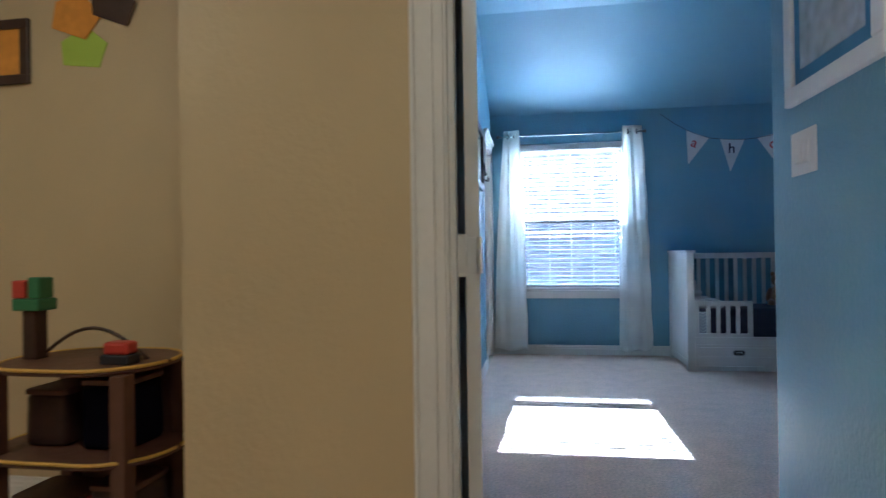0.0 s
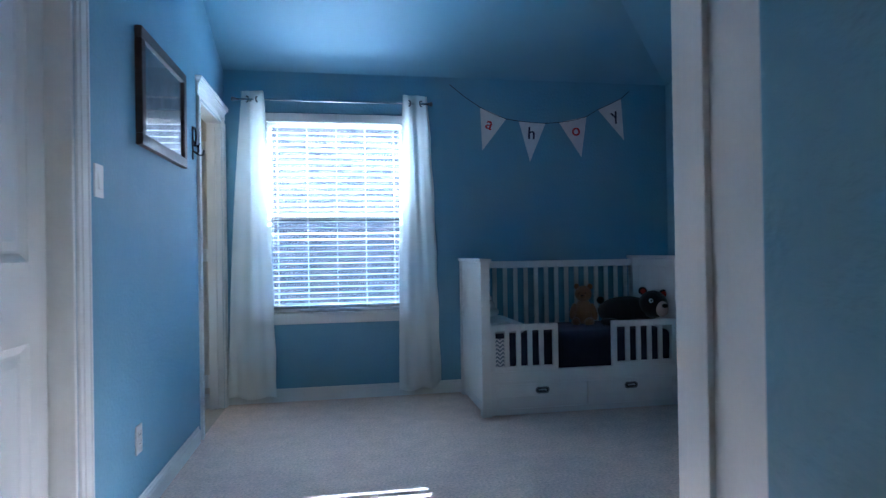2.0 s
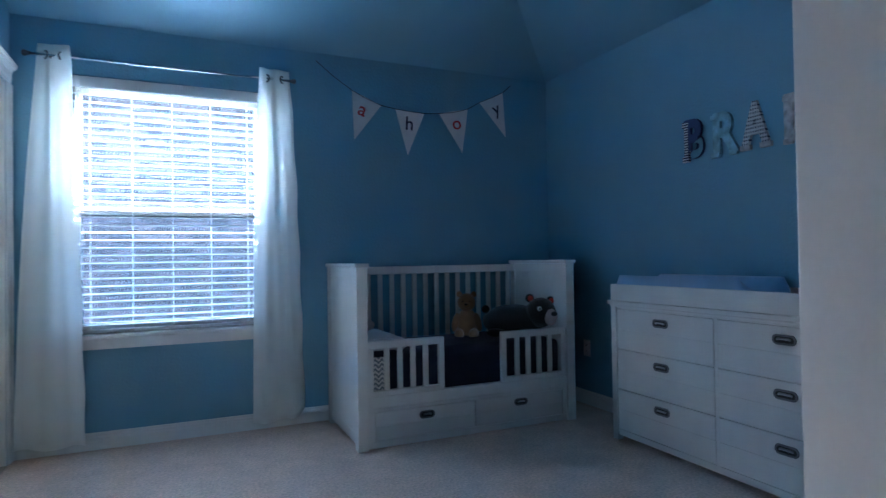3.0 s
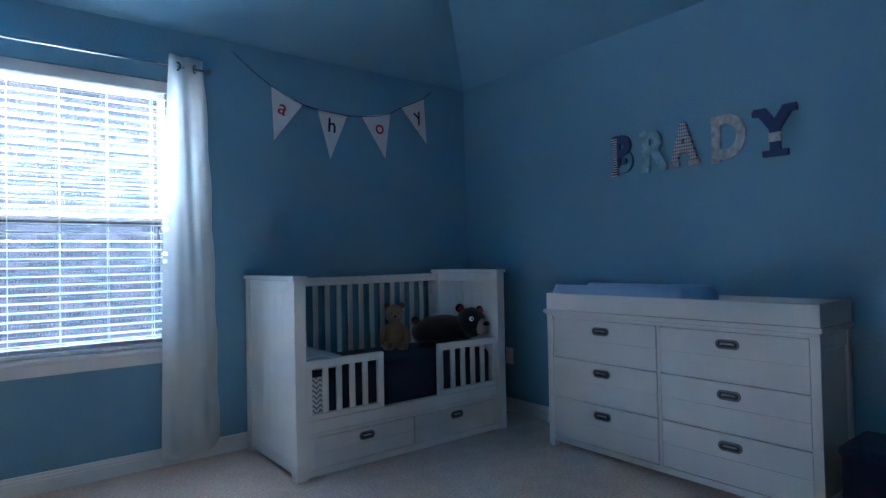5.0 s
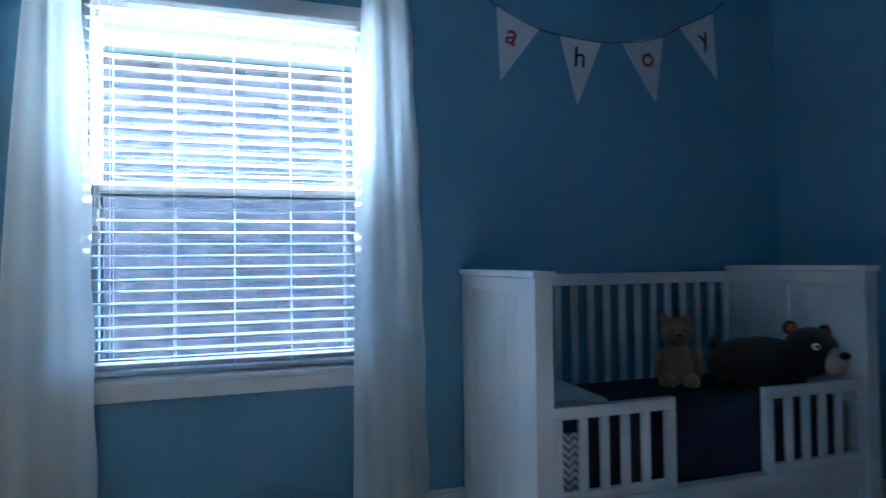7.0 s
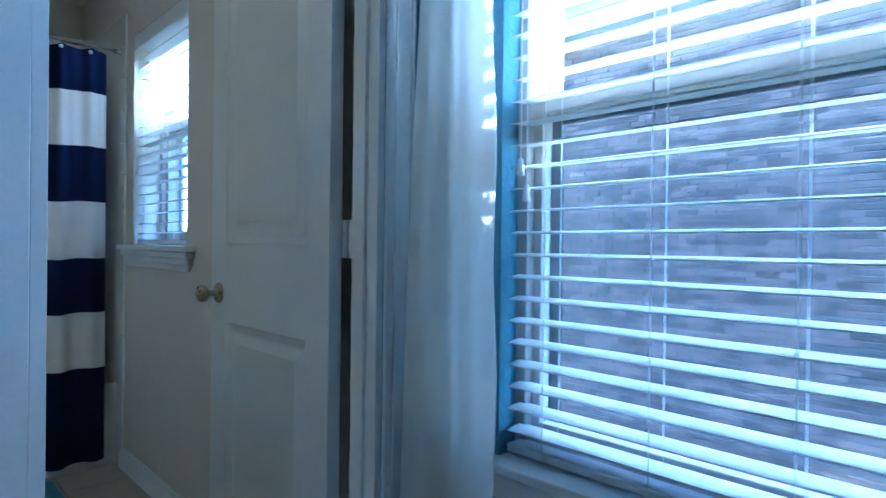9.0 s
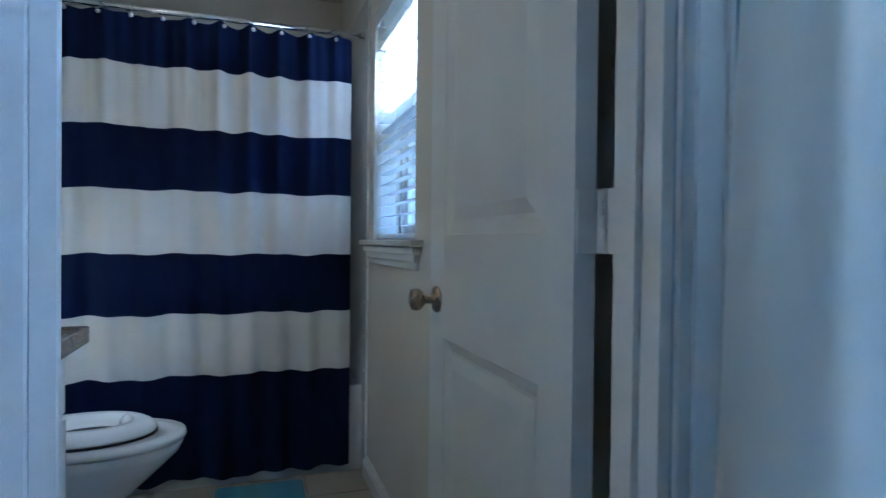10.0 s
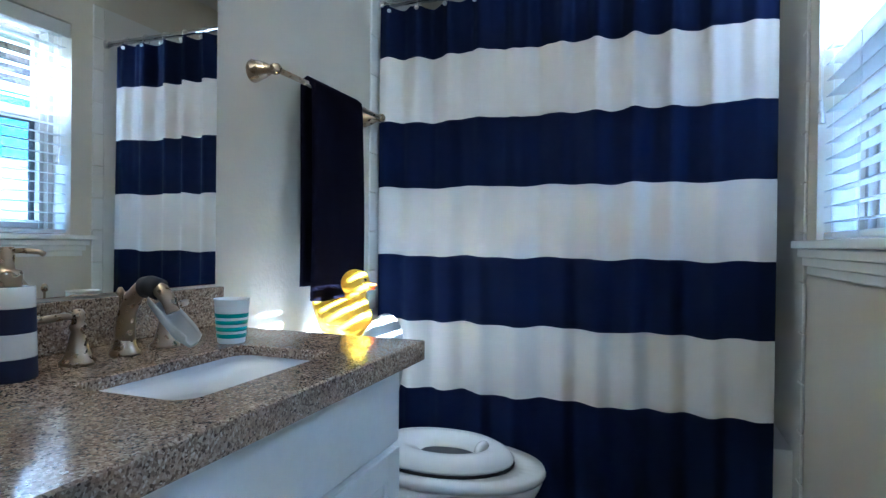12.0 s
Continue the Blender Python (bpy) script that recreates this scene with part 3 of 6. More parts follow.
sill("sill_bedroom", WX0, WX1, Y_N, 0.652, 0.045, 0.062, "white wooden window sill with an apron")
sill("sill_bath", BX0, BX1, B_N, BZ0, 0.045, 0.075, "white bathroom window sill with a moulded apron", 0.10, True)


def blind(x0, x1, z0, z1, y, label, tilt=4.5, pitch=0.0445):
    b = thing("window_blind", pose((x0 + x1) / 2, y, z0), label, "window blind")
    w, h = x1 - x0, z1 - z0
    part("headrail", boxes([(-w / 2, w / 2, -0.028, 0.028, h - 0.055, h)], 0.003), SLAT, b)
    part("valance", boxes([(-w / 2 - 0.004, w / 2 + 0.004, -0.042, -0.030, h - 0.066, h - 0.002)], 0.004), SLAT, b)
    part("bottom_rail", boxes([(-w / 2, w / 2, -0.025, 0.025, 0.004, 0.022)], 0.004), SLAT, b)
    me = None
    z = 0.05
    prof = [(-0.025 + 0.05 * k / 6, 0.0026 * (1 - (2 * k / 6 - 1) ** 2)) for k in range(7)]
    while z < h - 0.075:
        if me is None:
            ring = [(yy, zz + 0.0013) for yy, zz in prof] + [(yy, zz - 0.0013) for yy, zz in reversed(prof)]
            s = part("slat", loft([[Vector((x, p, q)) for p, q in ring] for x in (-w / 2 + 0.003, w / 2 - 0.003)]), SLAT, b)
            me = s.data
        else:
            s = new("slat", me)
            s.parent = b
        s.matrix_local = pose(0, 0, z, tilt)
        z += pitch
    n = 5 if w > 0.8 else 3
    for k in range(n):
        xx = -w / 2 + 0.09 + (w - 0.18) * k / (n - 1)
        part("ladder_cord", rod((xx, -0.027, 0.01), (xx, -0.027, h - 0.06), 0.0011, rod((xx, 0.027, 0.01), (xx, 0.027, h - 0.06), 0.0011, n=5), n=5), CORD, b)
    for dx, zz in ((0.045, h * 0.40), (0.060, h * 0.365)):
        part("pull_cord", rod((-w / 2 + dx, -0.046, zz), (-w / 2 + dx, -0.046, h - 0.03), 0.0012, n=6), CORD, b)
        part("tassel", lathe(((0.002, 0.034), (0.005, 0.03), (0.008, 0.004), (0.009, 0.0)), 10, pose(-w / 2 + dx, -0.046, zz - 0.03)), CORD, b, "", True)
    return b


blind(WX0 + 0.012, WX1 - 0.012, 0.654, 2.136, Y_N + 0.035, "white two-inch slat blind, slats open, in the bedroom window")
blind(BX0 + 0.010, BX1 - 0.010, BZ0 + 0.002, 2.026, B_N + 0.040, "white two-inch slat blind, slats open, in the bathroom window", 4.5)


# ---- doors ----
def panel_door(name, w, h, label, m, parent_kind="structure", knob_side=1, hinge_z=(0.2, 1.090, 1.85)):
    """A two-panel moulded door in its own space: hinge at x = 0, leaf along +x, thickness in y."""
    d = tagged(new(name), label, "door", "", parent_kind)
    d.matrix_world = m
    t = 0.0175
    st, up0, up1, lo0, lo1 = 0.105, 1.075, h - 0.115, 0.20, 0.835
    part("leaf", boxes([(0.002, st, -t, t, 0.008, h), (w - st, w - 0.002, -t, t, 0.008, h), (st - 0.001, w - st + 0.001, -t + 0.0002, t - 0.0002, up1, h - 0.0005), (st - 0.001, w - st + 0.001, -t + 0.0002, t - 0.0002, lo1, up0), (st - 0.001, w - st + 0.001, -t + 0.0002, t - 0.0002, 0.0085, lo0),
        (st - 0.002, w - st + 0.002, -0.003, 0.003, lo0 - 0.002, up1 + 0.002)]), DOOR_PAINT, d)
    for z0, z1 in ((up0, up1), (lo0, lo1)):
        bm = bmesh.new()
        for s in (-1, 1):
            rings = []
            for inset, yy in ((0.0, t), (0.003, 0.0135), (0.026, 0.0045), (0.034, 0.0045), (0.060, 0.0125)):
                a, b, c, e = st + inset, w - st - inset, z0 + inset, z1 - inset
                rings.append([Vector((a, s * yy, c)), Vector((b, s * yy, c)), Vector((b, s * yy, e)), Vector((a, s * yy, e))])
            rings.insert(0, [Vector((v.x, s * 0.002, v.z)) for v in rings[0]])
            loft(rings, bm)
        part("panel", bm, DOOR_PAINT, d)
    kx = w - 0.06
    for s in (-1, 1):
        k = part("door_knob", lathe(((0.0, 0.0), (0.032, 0.0), (0.032, 0.004), (0.026, 0.010), (0.011, 0.013), (0.010, 0.030), (0.016, 0.036), (0.025, 0.045), (0.027, 0.054), (0.024, 0.064), (0.012, 0.069), (0.0, 0.070)), 28,
            Matrix.Translation((kx, s * t, 0.922)) @ Matrix.Rotation(radians(-90 * s), 4, "X")), STEEL, d, "brushed nickel knob", True)
    part("latch_plate", boxes([(w - 0.0025, w - 0.0008, -0.012, 0.012, 0.895, 0.952)]), STEEL, d)
    for hz in hinge_z:
        bm = bmesh.new()
        for k in range(5):
            rod((-0.019, -0.0145, hz - 0.045 + k * 0.018 + 0.0006), (-0.019, -0.0145, hz - 0.045 + k * 0.018 + 0.0174), 0.0068, bm, 14)
        box(-0.0185, 0.0016, -0.0215, -0.0190, hz - 0.045, hz + 0.045, bm=bm)
        box(-0.0016, 0.0016, -t - 0.001, t - 0.003, hz - 0.045, hz + 0.045, bm=bm, bevel=0.0006, seg=1)
        for q in (-0.03, 0.0, 0.03):
            rod((-0.0015, 0.0 + 0.004 * (1 if q else -1), hz + q), (-0.0024, 0.0 + 0.004 * (1 if q else -1), hz + q), 0.0032, bm, 10)
        part("hinge", bm, WHITE_PAINT, d, "hinge painted over in white")
    return d


def hinge_leaf(parent, rows):
    for r in rows:
        part("hinge_leaf", boxes([r], 0.0006), WHITE_PAINT, parent, "hinge leaf painted over in white")


bath_door = panel_door("door_1", 0.675, 2.015, "white two-panel bathroom door standing wide open", pose(-0.133, DY1 - 0.0385, 0.0, 0, 0, 180))
closet_door = panel_door("door_2", 0.818, 2.015, "white two-panel closet door, shut", pose(-0.095, LY1 - 0.021, 0.0, 0, 0, -90))
for knob in [c for c in closet_door.children if c.name.startswith("door_knob")]:
    knob.data.materials[0] = CREAM_PLASTIC
    tagged(knob, "cream plastic knob cover")
bed_door = panel_door("door_3", 0.888, 2.015, "white two-panel bedroom door standing open against the wall", pose(0.294, EY1 + 0.045, 0.0, 0, 0, 105), hinge_z=(0.2, 1.04, 1.85))

strap = thing("door_strap", bed_door.matrix_world.copy(), "dark brown curved strap hanging on the open bedroom door", "strap")
part("cord", tube([(0.415, -0.026, 2.0), (0.415, -0.027, 1.82), (0.420, -0.027, 1.70), (0.437, -0.027, 1.61), (0.475, -0.027, 1.545), (0.545, -0.027, 1.495), (0.655, -0.027, 1.455)], 0.009, 10, r_end=0.007), DARK_WOOD, strap, "", True)
part("hanger", boxes([(0.400, 0.430, -0.036, -0.019, 1.99, 2.022), (0.400, 0.430, -0.036, 0.030, 2.0165, 2.022)], 0.002), DARK_WOOD, strap)

strike = tagged(new("strike_plate"), "brushed steel strike plate on the bathroom door frame", "strike plate", "", "structure")
part("plate", boxes([(-0.092, -0.055, DY0 + 0.013, DY0 + 0.0145, 0.895, 0.965)], 0.0005), STEEL, strike)
part("latch_hole", boxes([(-0.080, -0.066, DY0 + 0.0145, DY0 + 0.0150, 0.915, 0.945)]), RECESS_SHADE, strike)
part("lip", tube([(-0.086, DY0 + 0.0145, 0.930), (-0.094, DY0 + 0.013, 0.930), (-0.099, DY0 + 0.007, 0.930)], 0.003, 8), STEEL, strike)
strike2 = tagged(new("strike_plate"), "brushed steel strike plate on the bedroom door frame", "strike plate", "", "structure")
part("plate", boxes([(EX1 - 0.003, EX1 - 0.0012, 1.925, 1.965, 0.83, 0.90)], 0.0005), STEEL, strike2)
part("latch_hole", boxes([(EX1 - 0.0036, EX1 - 0.003, 1.935, 1.955, 0.85, 0.88)]), RECESS_SHADE, strike2)

# hinge leaves that show in the gap of the open bathroom door
for hz in (0.2, 1.090, 1.85):
    part("hinge_leaf", boxes([(-0.116, -0.060, DY1 - 0.0200, DY1 - 0.0181, hz - 0.045, hz + 0.045)], 0.0006), WHITE_PAINT, bath_door, "hinge leaf painted over in white", False, bath_door.matrix_world.inverted())

# hinges of the open bedroom door, bridging the dark slit between jamb and leaf
for hz in (0.2, 1.040, 1.85):
    part("hinge_leaf", boxes([(EX0 - 0.004, 0.282, EY1 + 0.010, EY1 + 0.016, hz - 0.052, hz + 0.052)], 0.0012), WHITE_PAINT, bed_door, "hinge leaf painted over in white", False, bed_door.matrix_world.inverted())


# ---- next door ----
def neighbour():
    h = thing("house", pose(0, 12.2, -2.9), "neighbouring two-storey brick house with a grey shingle roof", "house")
    part("wall", boxes([(-16, 9, 0.012, 0.3, -0.05, 6.6)]), MORTAR, h, "mortar joints of the brick wall")
    part("fascia", boxes([(-16.5, 9.5, -0.46, -0.43, 6.56, 6.76), (-16.5, 9.5, -0.43, 0.3, 6.605, 6.625)]), VINYL, h, "white fascia and soffit")
    # unseen ridges block low sun; the west one is raised to shade the toilet
    for x0, x1, ridge in ((-16.6, -0.42, 11.55), (-0.42, 9.6, 11.16)):
        part("roof", loft([[Vector((x, y, z)) for y, z in ((-0.5, 6.77), (5.0, ridge), (10.0, 6.6), (10.0, 6.55), (5.0, ridge - 0.16), (-0.45, 6.70))] for x in (x0, x1)]), SHINGLE, h, "grey asphalt shingle roof, ridge set out of view to block low sun")
    w = part("window", boxes([(-6.45, -6.37, -0.035, 0.02, 4.15, 6.0), (-4.98, -4.90, -0.035, 0.02, 4.15, 6.0), (-6.37, -4.98, -0.035, 0.02, 5.92, 6.0), (-6.37, -4.98, -0.035, 0.02, 4.15, 4.25), (-6.37, -4.98, -0.030, 0.02, 4.93, 5.01)], 0.004), VINYL, h, "white-framed window of the house next door")
    # the teal base colour stands in for the reflection on this pane
    part("pane", boxes([(-6.37, -4.98, -0.012, 0.0, 5.01, 5.92)]), TEAL_REFLECTION, w, "glass with a teal reflection put into its colour")
    part("drawn_blind", boxes([(-6.37, -4.98, -0.012, 0.0, 4.25 + 0.068 * k, 4.312 + 0.068 * k) for k in range(10)], 0.002), SLAT, w, "white blind drawn behind the lower pane")
    return h


house = neighbour()


# ---- curtains ----
def curtain_panel(x_top, x_bot, z0, z1, slant, folds, seed, parent, back=0.0, soft=1.0):
    rnd = random.Random(seed)
    ph = [rnd.uniform(0, 6.28) for _ in range(6)]

    def f(u, v):
        z = z0 + (z1 - z0) * v
        a = x_bot[0] + (x_top[0] - x_bot[0]) * v ** 1.3
        b = x_bot[1] + (x_top[1] - x_bot[1]) * v ** 1.3
        x = a + (b - a) * u + 0.006 * math.sin(5 * v + ph[0] + 9 * u) + 0.004 * max(0.0, u - 0.75) * 4 * math.sin(31 * v + ph[1])
        amp = (0.009 + 0.003 * math.sin(3 * v + ph[1])) * soft
        y_off = amp * math.sin(folds * 6.283 * (u + 0.03 * math.sin(4 * v + ph[2])) + ph[3]) + 0.004 * math.sin(2.3 * folds * u * 6.283 + ph[4] + 2 * v) * (1 - 0.5 * v)
        hem = 0.012 * math.sin(folds * 6.283 * u + ph[5]) * (1 - v)
        turn = max(0.0, (u - 0.72) / 0.28) * (1 - v) * back
        return (x, slant * (u - 0.5) * (1 - 0.5 * v) + y_off + turn, z + hem + turn)

    return thick(part("fabric", sheet(90, 60, f), CURTAIN, parent, "", True), 0.002)


def curtain(x_top, x_bot, label, seed, folds, slant, back=0.0, soft=1.0):
    c = thing("curtain", pose((x_bot[0] + x_bot[1]) / 2, 6.520, 0.055), label, "curtain", "pair of window curtains")
    cx = (x_bot[0] + x_bot[1]) / 2
    curtain_panel([v - cx for v in x_top], [v - cx for v in x_bot], 0.0, 2.215, slant, folds, seed, c, back, soft)
    n = 2
    for k in range(n):
        gx = x_top[0] - cx + (x_top[1] - x_top[0]) * (k + 0.5) / n
        bm = bmesh.new()
        s = 1 if k % 2 else -1
        q = Matrix.Translation((gx, 0, 2.155)) @ Matrix.Rotation(radians(90), 4, "Y") @ Matrix.Rotation(radians(35 * s), 4, "X")
        pts = [q @ Vector((0.021 * math.cos(a), 0.021 * math.sin(a), 0)) for a in (6.283 * i / 20 for i in range(21))]
        part("grommet", tube(pts, 0.005, 8, bm), PEWTER, c, "dark metal grommet", True)
    return c


curtain((0.140, 0.292), (0.015, 0.368), "white cotton grommet curtain drawn aside by the bathroom door", 3, 1.4, -0.055, 0.0, 0.6)
curtain((1.303, 1.490), (1.238, 1.580), "white cotton grommet curtain drawn aside by the crib", 8, 1.8, 0.035, 0.045)
rodd = thing("curtain_rod", pose(0.8, 6.525, 2.21), "slim brushed metal curtain rod over the window", "curtain rod")
part("pole", rod((-0.70, 0, 0), (0.695, 0, 0), 0.008), CHROME, rodd, "", True)
for sx in (-1, 1):
    part("finial", lathe(((0.0, 0), (0.011, 0.0), (0.011, 0.012), (0.016, 0.018), (0.017, 0.028), (0.010, 0.036), (0.0, 0.037)), 16, pose(sx * 0.695, 0, 0, 0, 90 * sx, 0)), PEWTER, rodd, "", True)
    part("bracket", boxes([(sx * 0.60 - 0.006, sx * 0.60 + 0.006, -0.004, 0.074, -0.016, -0.006), (sx * 0.60 - 0.012, sx * 0.60 + 0.012, 0.070, 0.0745, -0.04, 0.03)], 0.002), PEWTER, rodd)


# ---- crib ----
def cup_pull(parent, m, r=0.0, w=0.105):
    """A recessed oval campaign pull, facing -y in its own space."""
    h = part("handle", bmesh.new(), PEWTER, parent, "dark pewter recessed oval pull", False, m)
    bm = bmesh.new()
    n = 28
    out, inn = [], []
    for i in range(n):
        a = 6.283 * i / n
        cx = (w / 2 - 0.022) * (1 if math.cos(a) > 0 else -1)
        out.append((cx + 0.022 * math.cos(a), 0.022 * math.sin(a)))
        inn.append((cx * 0.97 + 0.014 * math.cos(a), 0.014 * math.sin(a)))
    rings = [[Vector((x, y, z)) for x, z in o] for o, y in ((out, 0.0), (out, -0.004), (inn, -0.0045), (inn, -0.001))]
    loft(rings, bm)
    me = bpy.data.meshes.new("handle")
    bmesh.ops.recalc_face_normals(bm, faces=bm.faces)
    bm.to_mesh(me)
    bm.free()
    me.materials.append(PEWTER)
    h.data = me
    part("recess", prism([(x * 0.99, y * 0.99) for x, y in inn], 0.0006, pose(0, -0.0014, 0, 90)), RECESS_SHADE, h)
    part("grip", tube([(-w / 2 + 0.024, -0.003, 0.0), (-w / 2 + 0.03, -0.009, 0.004), (w / 2 - 0.03, -0.009, 0.004), (w / 2 - 0.024, -0.003, 0.0)], 0.0048, 10), PULL_GRIP, h, "", True)
    return h


def plank_panel(x0, x1, y0, y1, z0, z1, n, axis="y", proud=0.002):
    """Vertical tongue-and-groove boards with small gaps between."""
    bm = bmesh.new()
    for k in range(n):
        if axis == "y":
            a, b = y0 + (y1 - y0) * k / n, y0 + (y1 - y0) * (k + 1) / n
            box(x0, x1, a + 0.0012, b - 0.0012, z0, z1, bm=bm, bevel=0.0018, seg=1)
        else:
            a, b = z0 + (z1 - z0) * k / n, z0 + (z1 - z0) * (k + 1) / n
            box(x0, x1, y0, y1, a + 0.0003, b - 0.0003, bm=bm, bevel=0.0010, seg=1)
    return bm


crib = thing("crib", pose(1.725, 5.855, 0.0), "white toddler crib with two drawers and slatted guard rails", "crib")
CW, CD = 1.455, 0.70
for nm, x in (("end_panel", 0.0), ("end_panel", CW - 0.062)):
    e = part(nm, boxes([(x + 0.016, x + 0.046, 0.062, CD - 0.062, 0.09, 0.955)], 0.003), FURN, crib)
    for a, b in ((0.0, 0.062), (CD - 0.062, CD)):
        part("post", box(x, x + 0.062, a, b, 0.0, 1.0148, bevel=0.003), FURN, e)
    for a, b in ((0.03, 0.09), (0.955, 1.0125)):
        part("rail", box(x + 0.004, x + 0.058, 0.0622, CD - 0.0622, a, b, bevel=0.003), FURN, e)
    for k in range(6):
        a, b = 0.0625 + (CD - 0.125) * k / 6, 0.0625 + (CD - 0.125) * (k + 1) / 6
        part("board", box(x + 0.006, x + 0.056, a + 0.0004, b - 0.0004, 0.031, 1.012, bevel=0.0012, seg=1), FURN, e)
    part("cap", boxes([(x - 0.010, x + 0.072, -0.010, CD + 0.004, 1.015, 1.036)], 0.004), FURN, e)
part("back_top_rail", boxes([(0.062, CW - 0.062, CD - 0.05, CD - 0.012, 0.955, 1.008)], 0.004), FURN, crib)
part("back_bottom_rail", boxes([(0.062, CW - 0.062, CD - 0.05, CD - 0.012, 0.24, 0.31)], 0.004), FURN, crib)
slat_me = None
for k in range(16):
    xx = 0.062 + (CW - 0.124) * (k + 0.5) / 16
    if slat_me is None:
        s = part("slat", boxes([(-0.016, 0.016, -0.008, 0.008, 0.31, 0.956)], 0.003), FURN, crib)
        slat_me = s.data
    else:
        s = new("slat", slat_me)
        s.parent = crib
    s.matrix_local = pose(xx, CD - 0.031, 0)
part("front_rail", boxes([(0.062, CW - 0.062, 0.008, 0.05, 0.228, 0.292)], 0.003), FURN, crib)
part("drawer_frame", boxes([(0.062, CW - 0.062, 0.010, 0.05, 0.205, 0.2275), (0.062, CW - 0.062, 0.010, 0.05, 0.006, 0.044), (0.062, 0.098, 0.010, 0.05, 0.044, 0.205), (CW - 0.098, CW - 0.062, 0.010, 0.05, 0.044, 0.205),
    (0.062, CW - 0.062, 0.05, 0.06, 0.02, 0.228), (0.062, CW - 0.062, 0.06, CD - 0.06, 0.215, 0.235)], 0.002), FURN, crib)
for a, b, hx in ((0.100, CW / 2 - 0.003, 0.414), (CW / 2 + 0.003, CW - 0.100, 1.046)):
    d = part("drawer", plank_panel(a, b, 0.012, 0.030, 0.047, 0.203, 2, "z"), FURN, crib)
    cup_pull(d, pose(hx, 0.012, 0.160), w=0.095)
for a, b in ((0.062, 0.53), (0.915, CW - 0.064)):
    g = part("guard_rail", boxes([(a, b, 0.012, 0.040, 0.558, 0.600), (a, a + 0.036, 0.012, 0.040, 0.292, 0.559), (b - 0.036, b, 0.012, 0.040, 0.292, 0.559), (a + 0.03, b - 0.03, 0.0125, 0.0395, 0.292, 0.322)], 0.004), FURN, crib)
    for k in range(4):
        xx = a + 0.036 + (b - a - 0.072) * (k + 1) / 5
        part("spindle", boxes([(xx - 0.016, xx + 0.016, 0.018, 0.034, 0.321, 0.559)], 0.003), FURN, g)


def soft_block(x0, x1, y0, y1, z0, z1, r, wob=0.004, seed=1, n=14):
    """A soft rounded cushion shape."""
    rnd = random.Random(seed)
    ox = rnd.uniform(0, 50)
    bm = bmesh.new()
    bmesh.ops.create_cube(bm, size=1.0)
    bmesh.ops.subdivide_edges(bm, edges=bm.edges[:], cuts=n, use_grid_fill=True)
    lx, ly, lz = (x1 - x0) / 2, (y1 - y0) / 2, (z1 - z0) / 2
    for v in bm.verts:
        p = Vector((v.co.x * 2 * lx, v.co.y * 2 * ly, v.co.z * 2 * lz))
        q = Vector((max(-lx + r, min(lx - r, p.x)), max(-ly + r, min(ly - r, p.y)), max(-lz + min(r, lz), min(lz - min(r, lz), p.z))))
        d = p - q
        if d.length > 1e-6:
            p = q + d.normalized() * min(r, max(abs(d.x), abs(d.y), abs(d.z)))
        w = noise.noise(Vector((p.x * 9 + ox, p.y * 9, p.z * 9)))
        p += p.normalized() * w * wob
        v.co = p + Vector(((x0 + x1) / 2, (y0 + y1) / 2, (z0 + z1) / 2))
    return bm


mattress = tagged(part("mattress", soft_block(1.795, 3.110, 5.912, 6.500, 0.238, 0.530, 0.05, 0.004, 2, 18), NAVY, None, "crib mattress in a fitted navy sheet", True), "", "mattress")
blanket = tagged(part("blanket", sheet(26, 34, lambda u, v: (1.800 + 0.22 * v + 0.012 * math.sin(9 * u + 3 * v), 5.935 + 0.50 * u, 0.592 + 0.020 * (0.5 + 0.5 * math.sin(11 * u + 5 * v)) * (1 - abs(2 * v - 1) * 0.5))), SHEET_GREY, None, "crumpled white blanket at the head of the crib", True), "", "blanket")
thick(blanket, 0.008)
pillow = tagged(part("pillow", soft_block(1.800, 2.060, 5.940, 6.440, 0.529, 0.596, 0.033, 0.004, 12, 14), SHEET_GREY, None, "white toddler pillow under the crumpled blanket", True), "", "pillow")
chev = tagged(part("crib_bumper", soft_block(1.790, 1.902, 5.8985, 5.911, 0.300, 0.505, 0.006, 0.002, 4, 8), CHEVRON, None, "grey and white chevron cloth hanging inside the guard rail", True), "", "crib bumper")


# ---- plush toys ----
def blob(bm, c, r, sx=1, sy=1, sz=1, m=None, wob=0.03, u=22, v=16):
    made = bmesh.ops.create_uvsphere(bm, u_segments=u, v_segments=v, radius=r)
    q = Matrix.Translation(c) @ (m or Matrix()) @ Matrix.Diagonal((sx, sy, sz, 1))
    for vert in made["verts"]:
        n = noise.noise(vert.co * 30 / max(r * 10, 0.2))
        vert.co = q @ (vert.co * (1 + wob * n))
    return bm


teddy = thing("teddy_bear", pose(2.64, 6.34, 0.508, 0, 0, -30) @ Matrix.Diagonal((0.90, 0.92, 0.96, 1)), "tan plush teddy bear sitting on the navy mattress", "teddy bear")
part("body", blob(bmesh.new(), (0, 0, 0.105), 0.085, 0.95, 0.85, 1.25), TAN_PLUSH, teddy, "", True)
part("head", blob(bmesh.new(), (0, -0.012, 0.255), 0.066, 1.05, 0.92, 0.98), TAN_PLUSH, teddy, "", True)
part("muzzle", blob(bmesh.new(), (0, -0.068, 0.238), 0.028, 1.1, 0.7, 0.8), TAN_PLUSH, teddy, "", True)
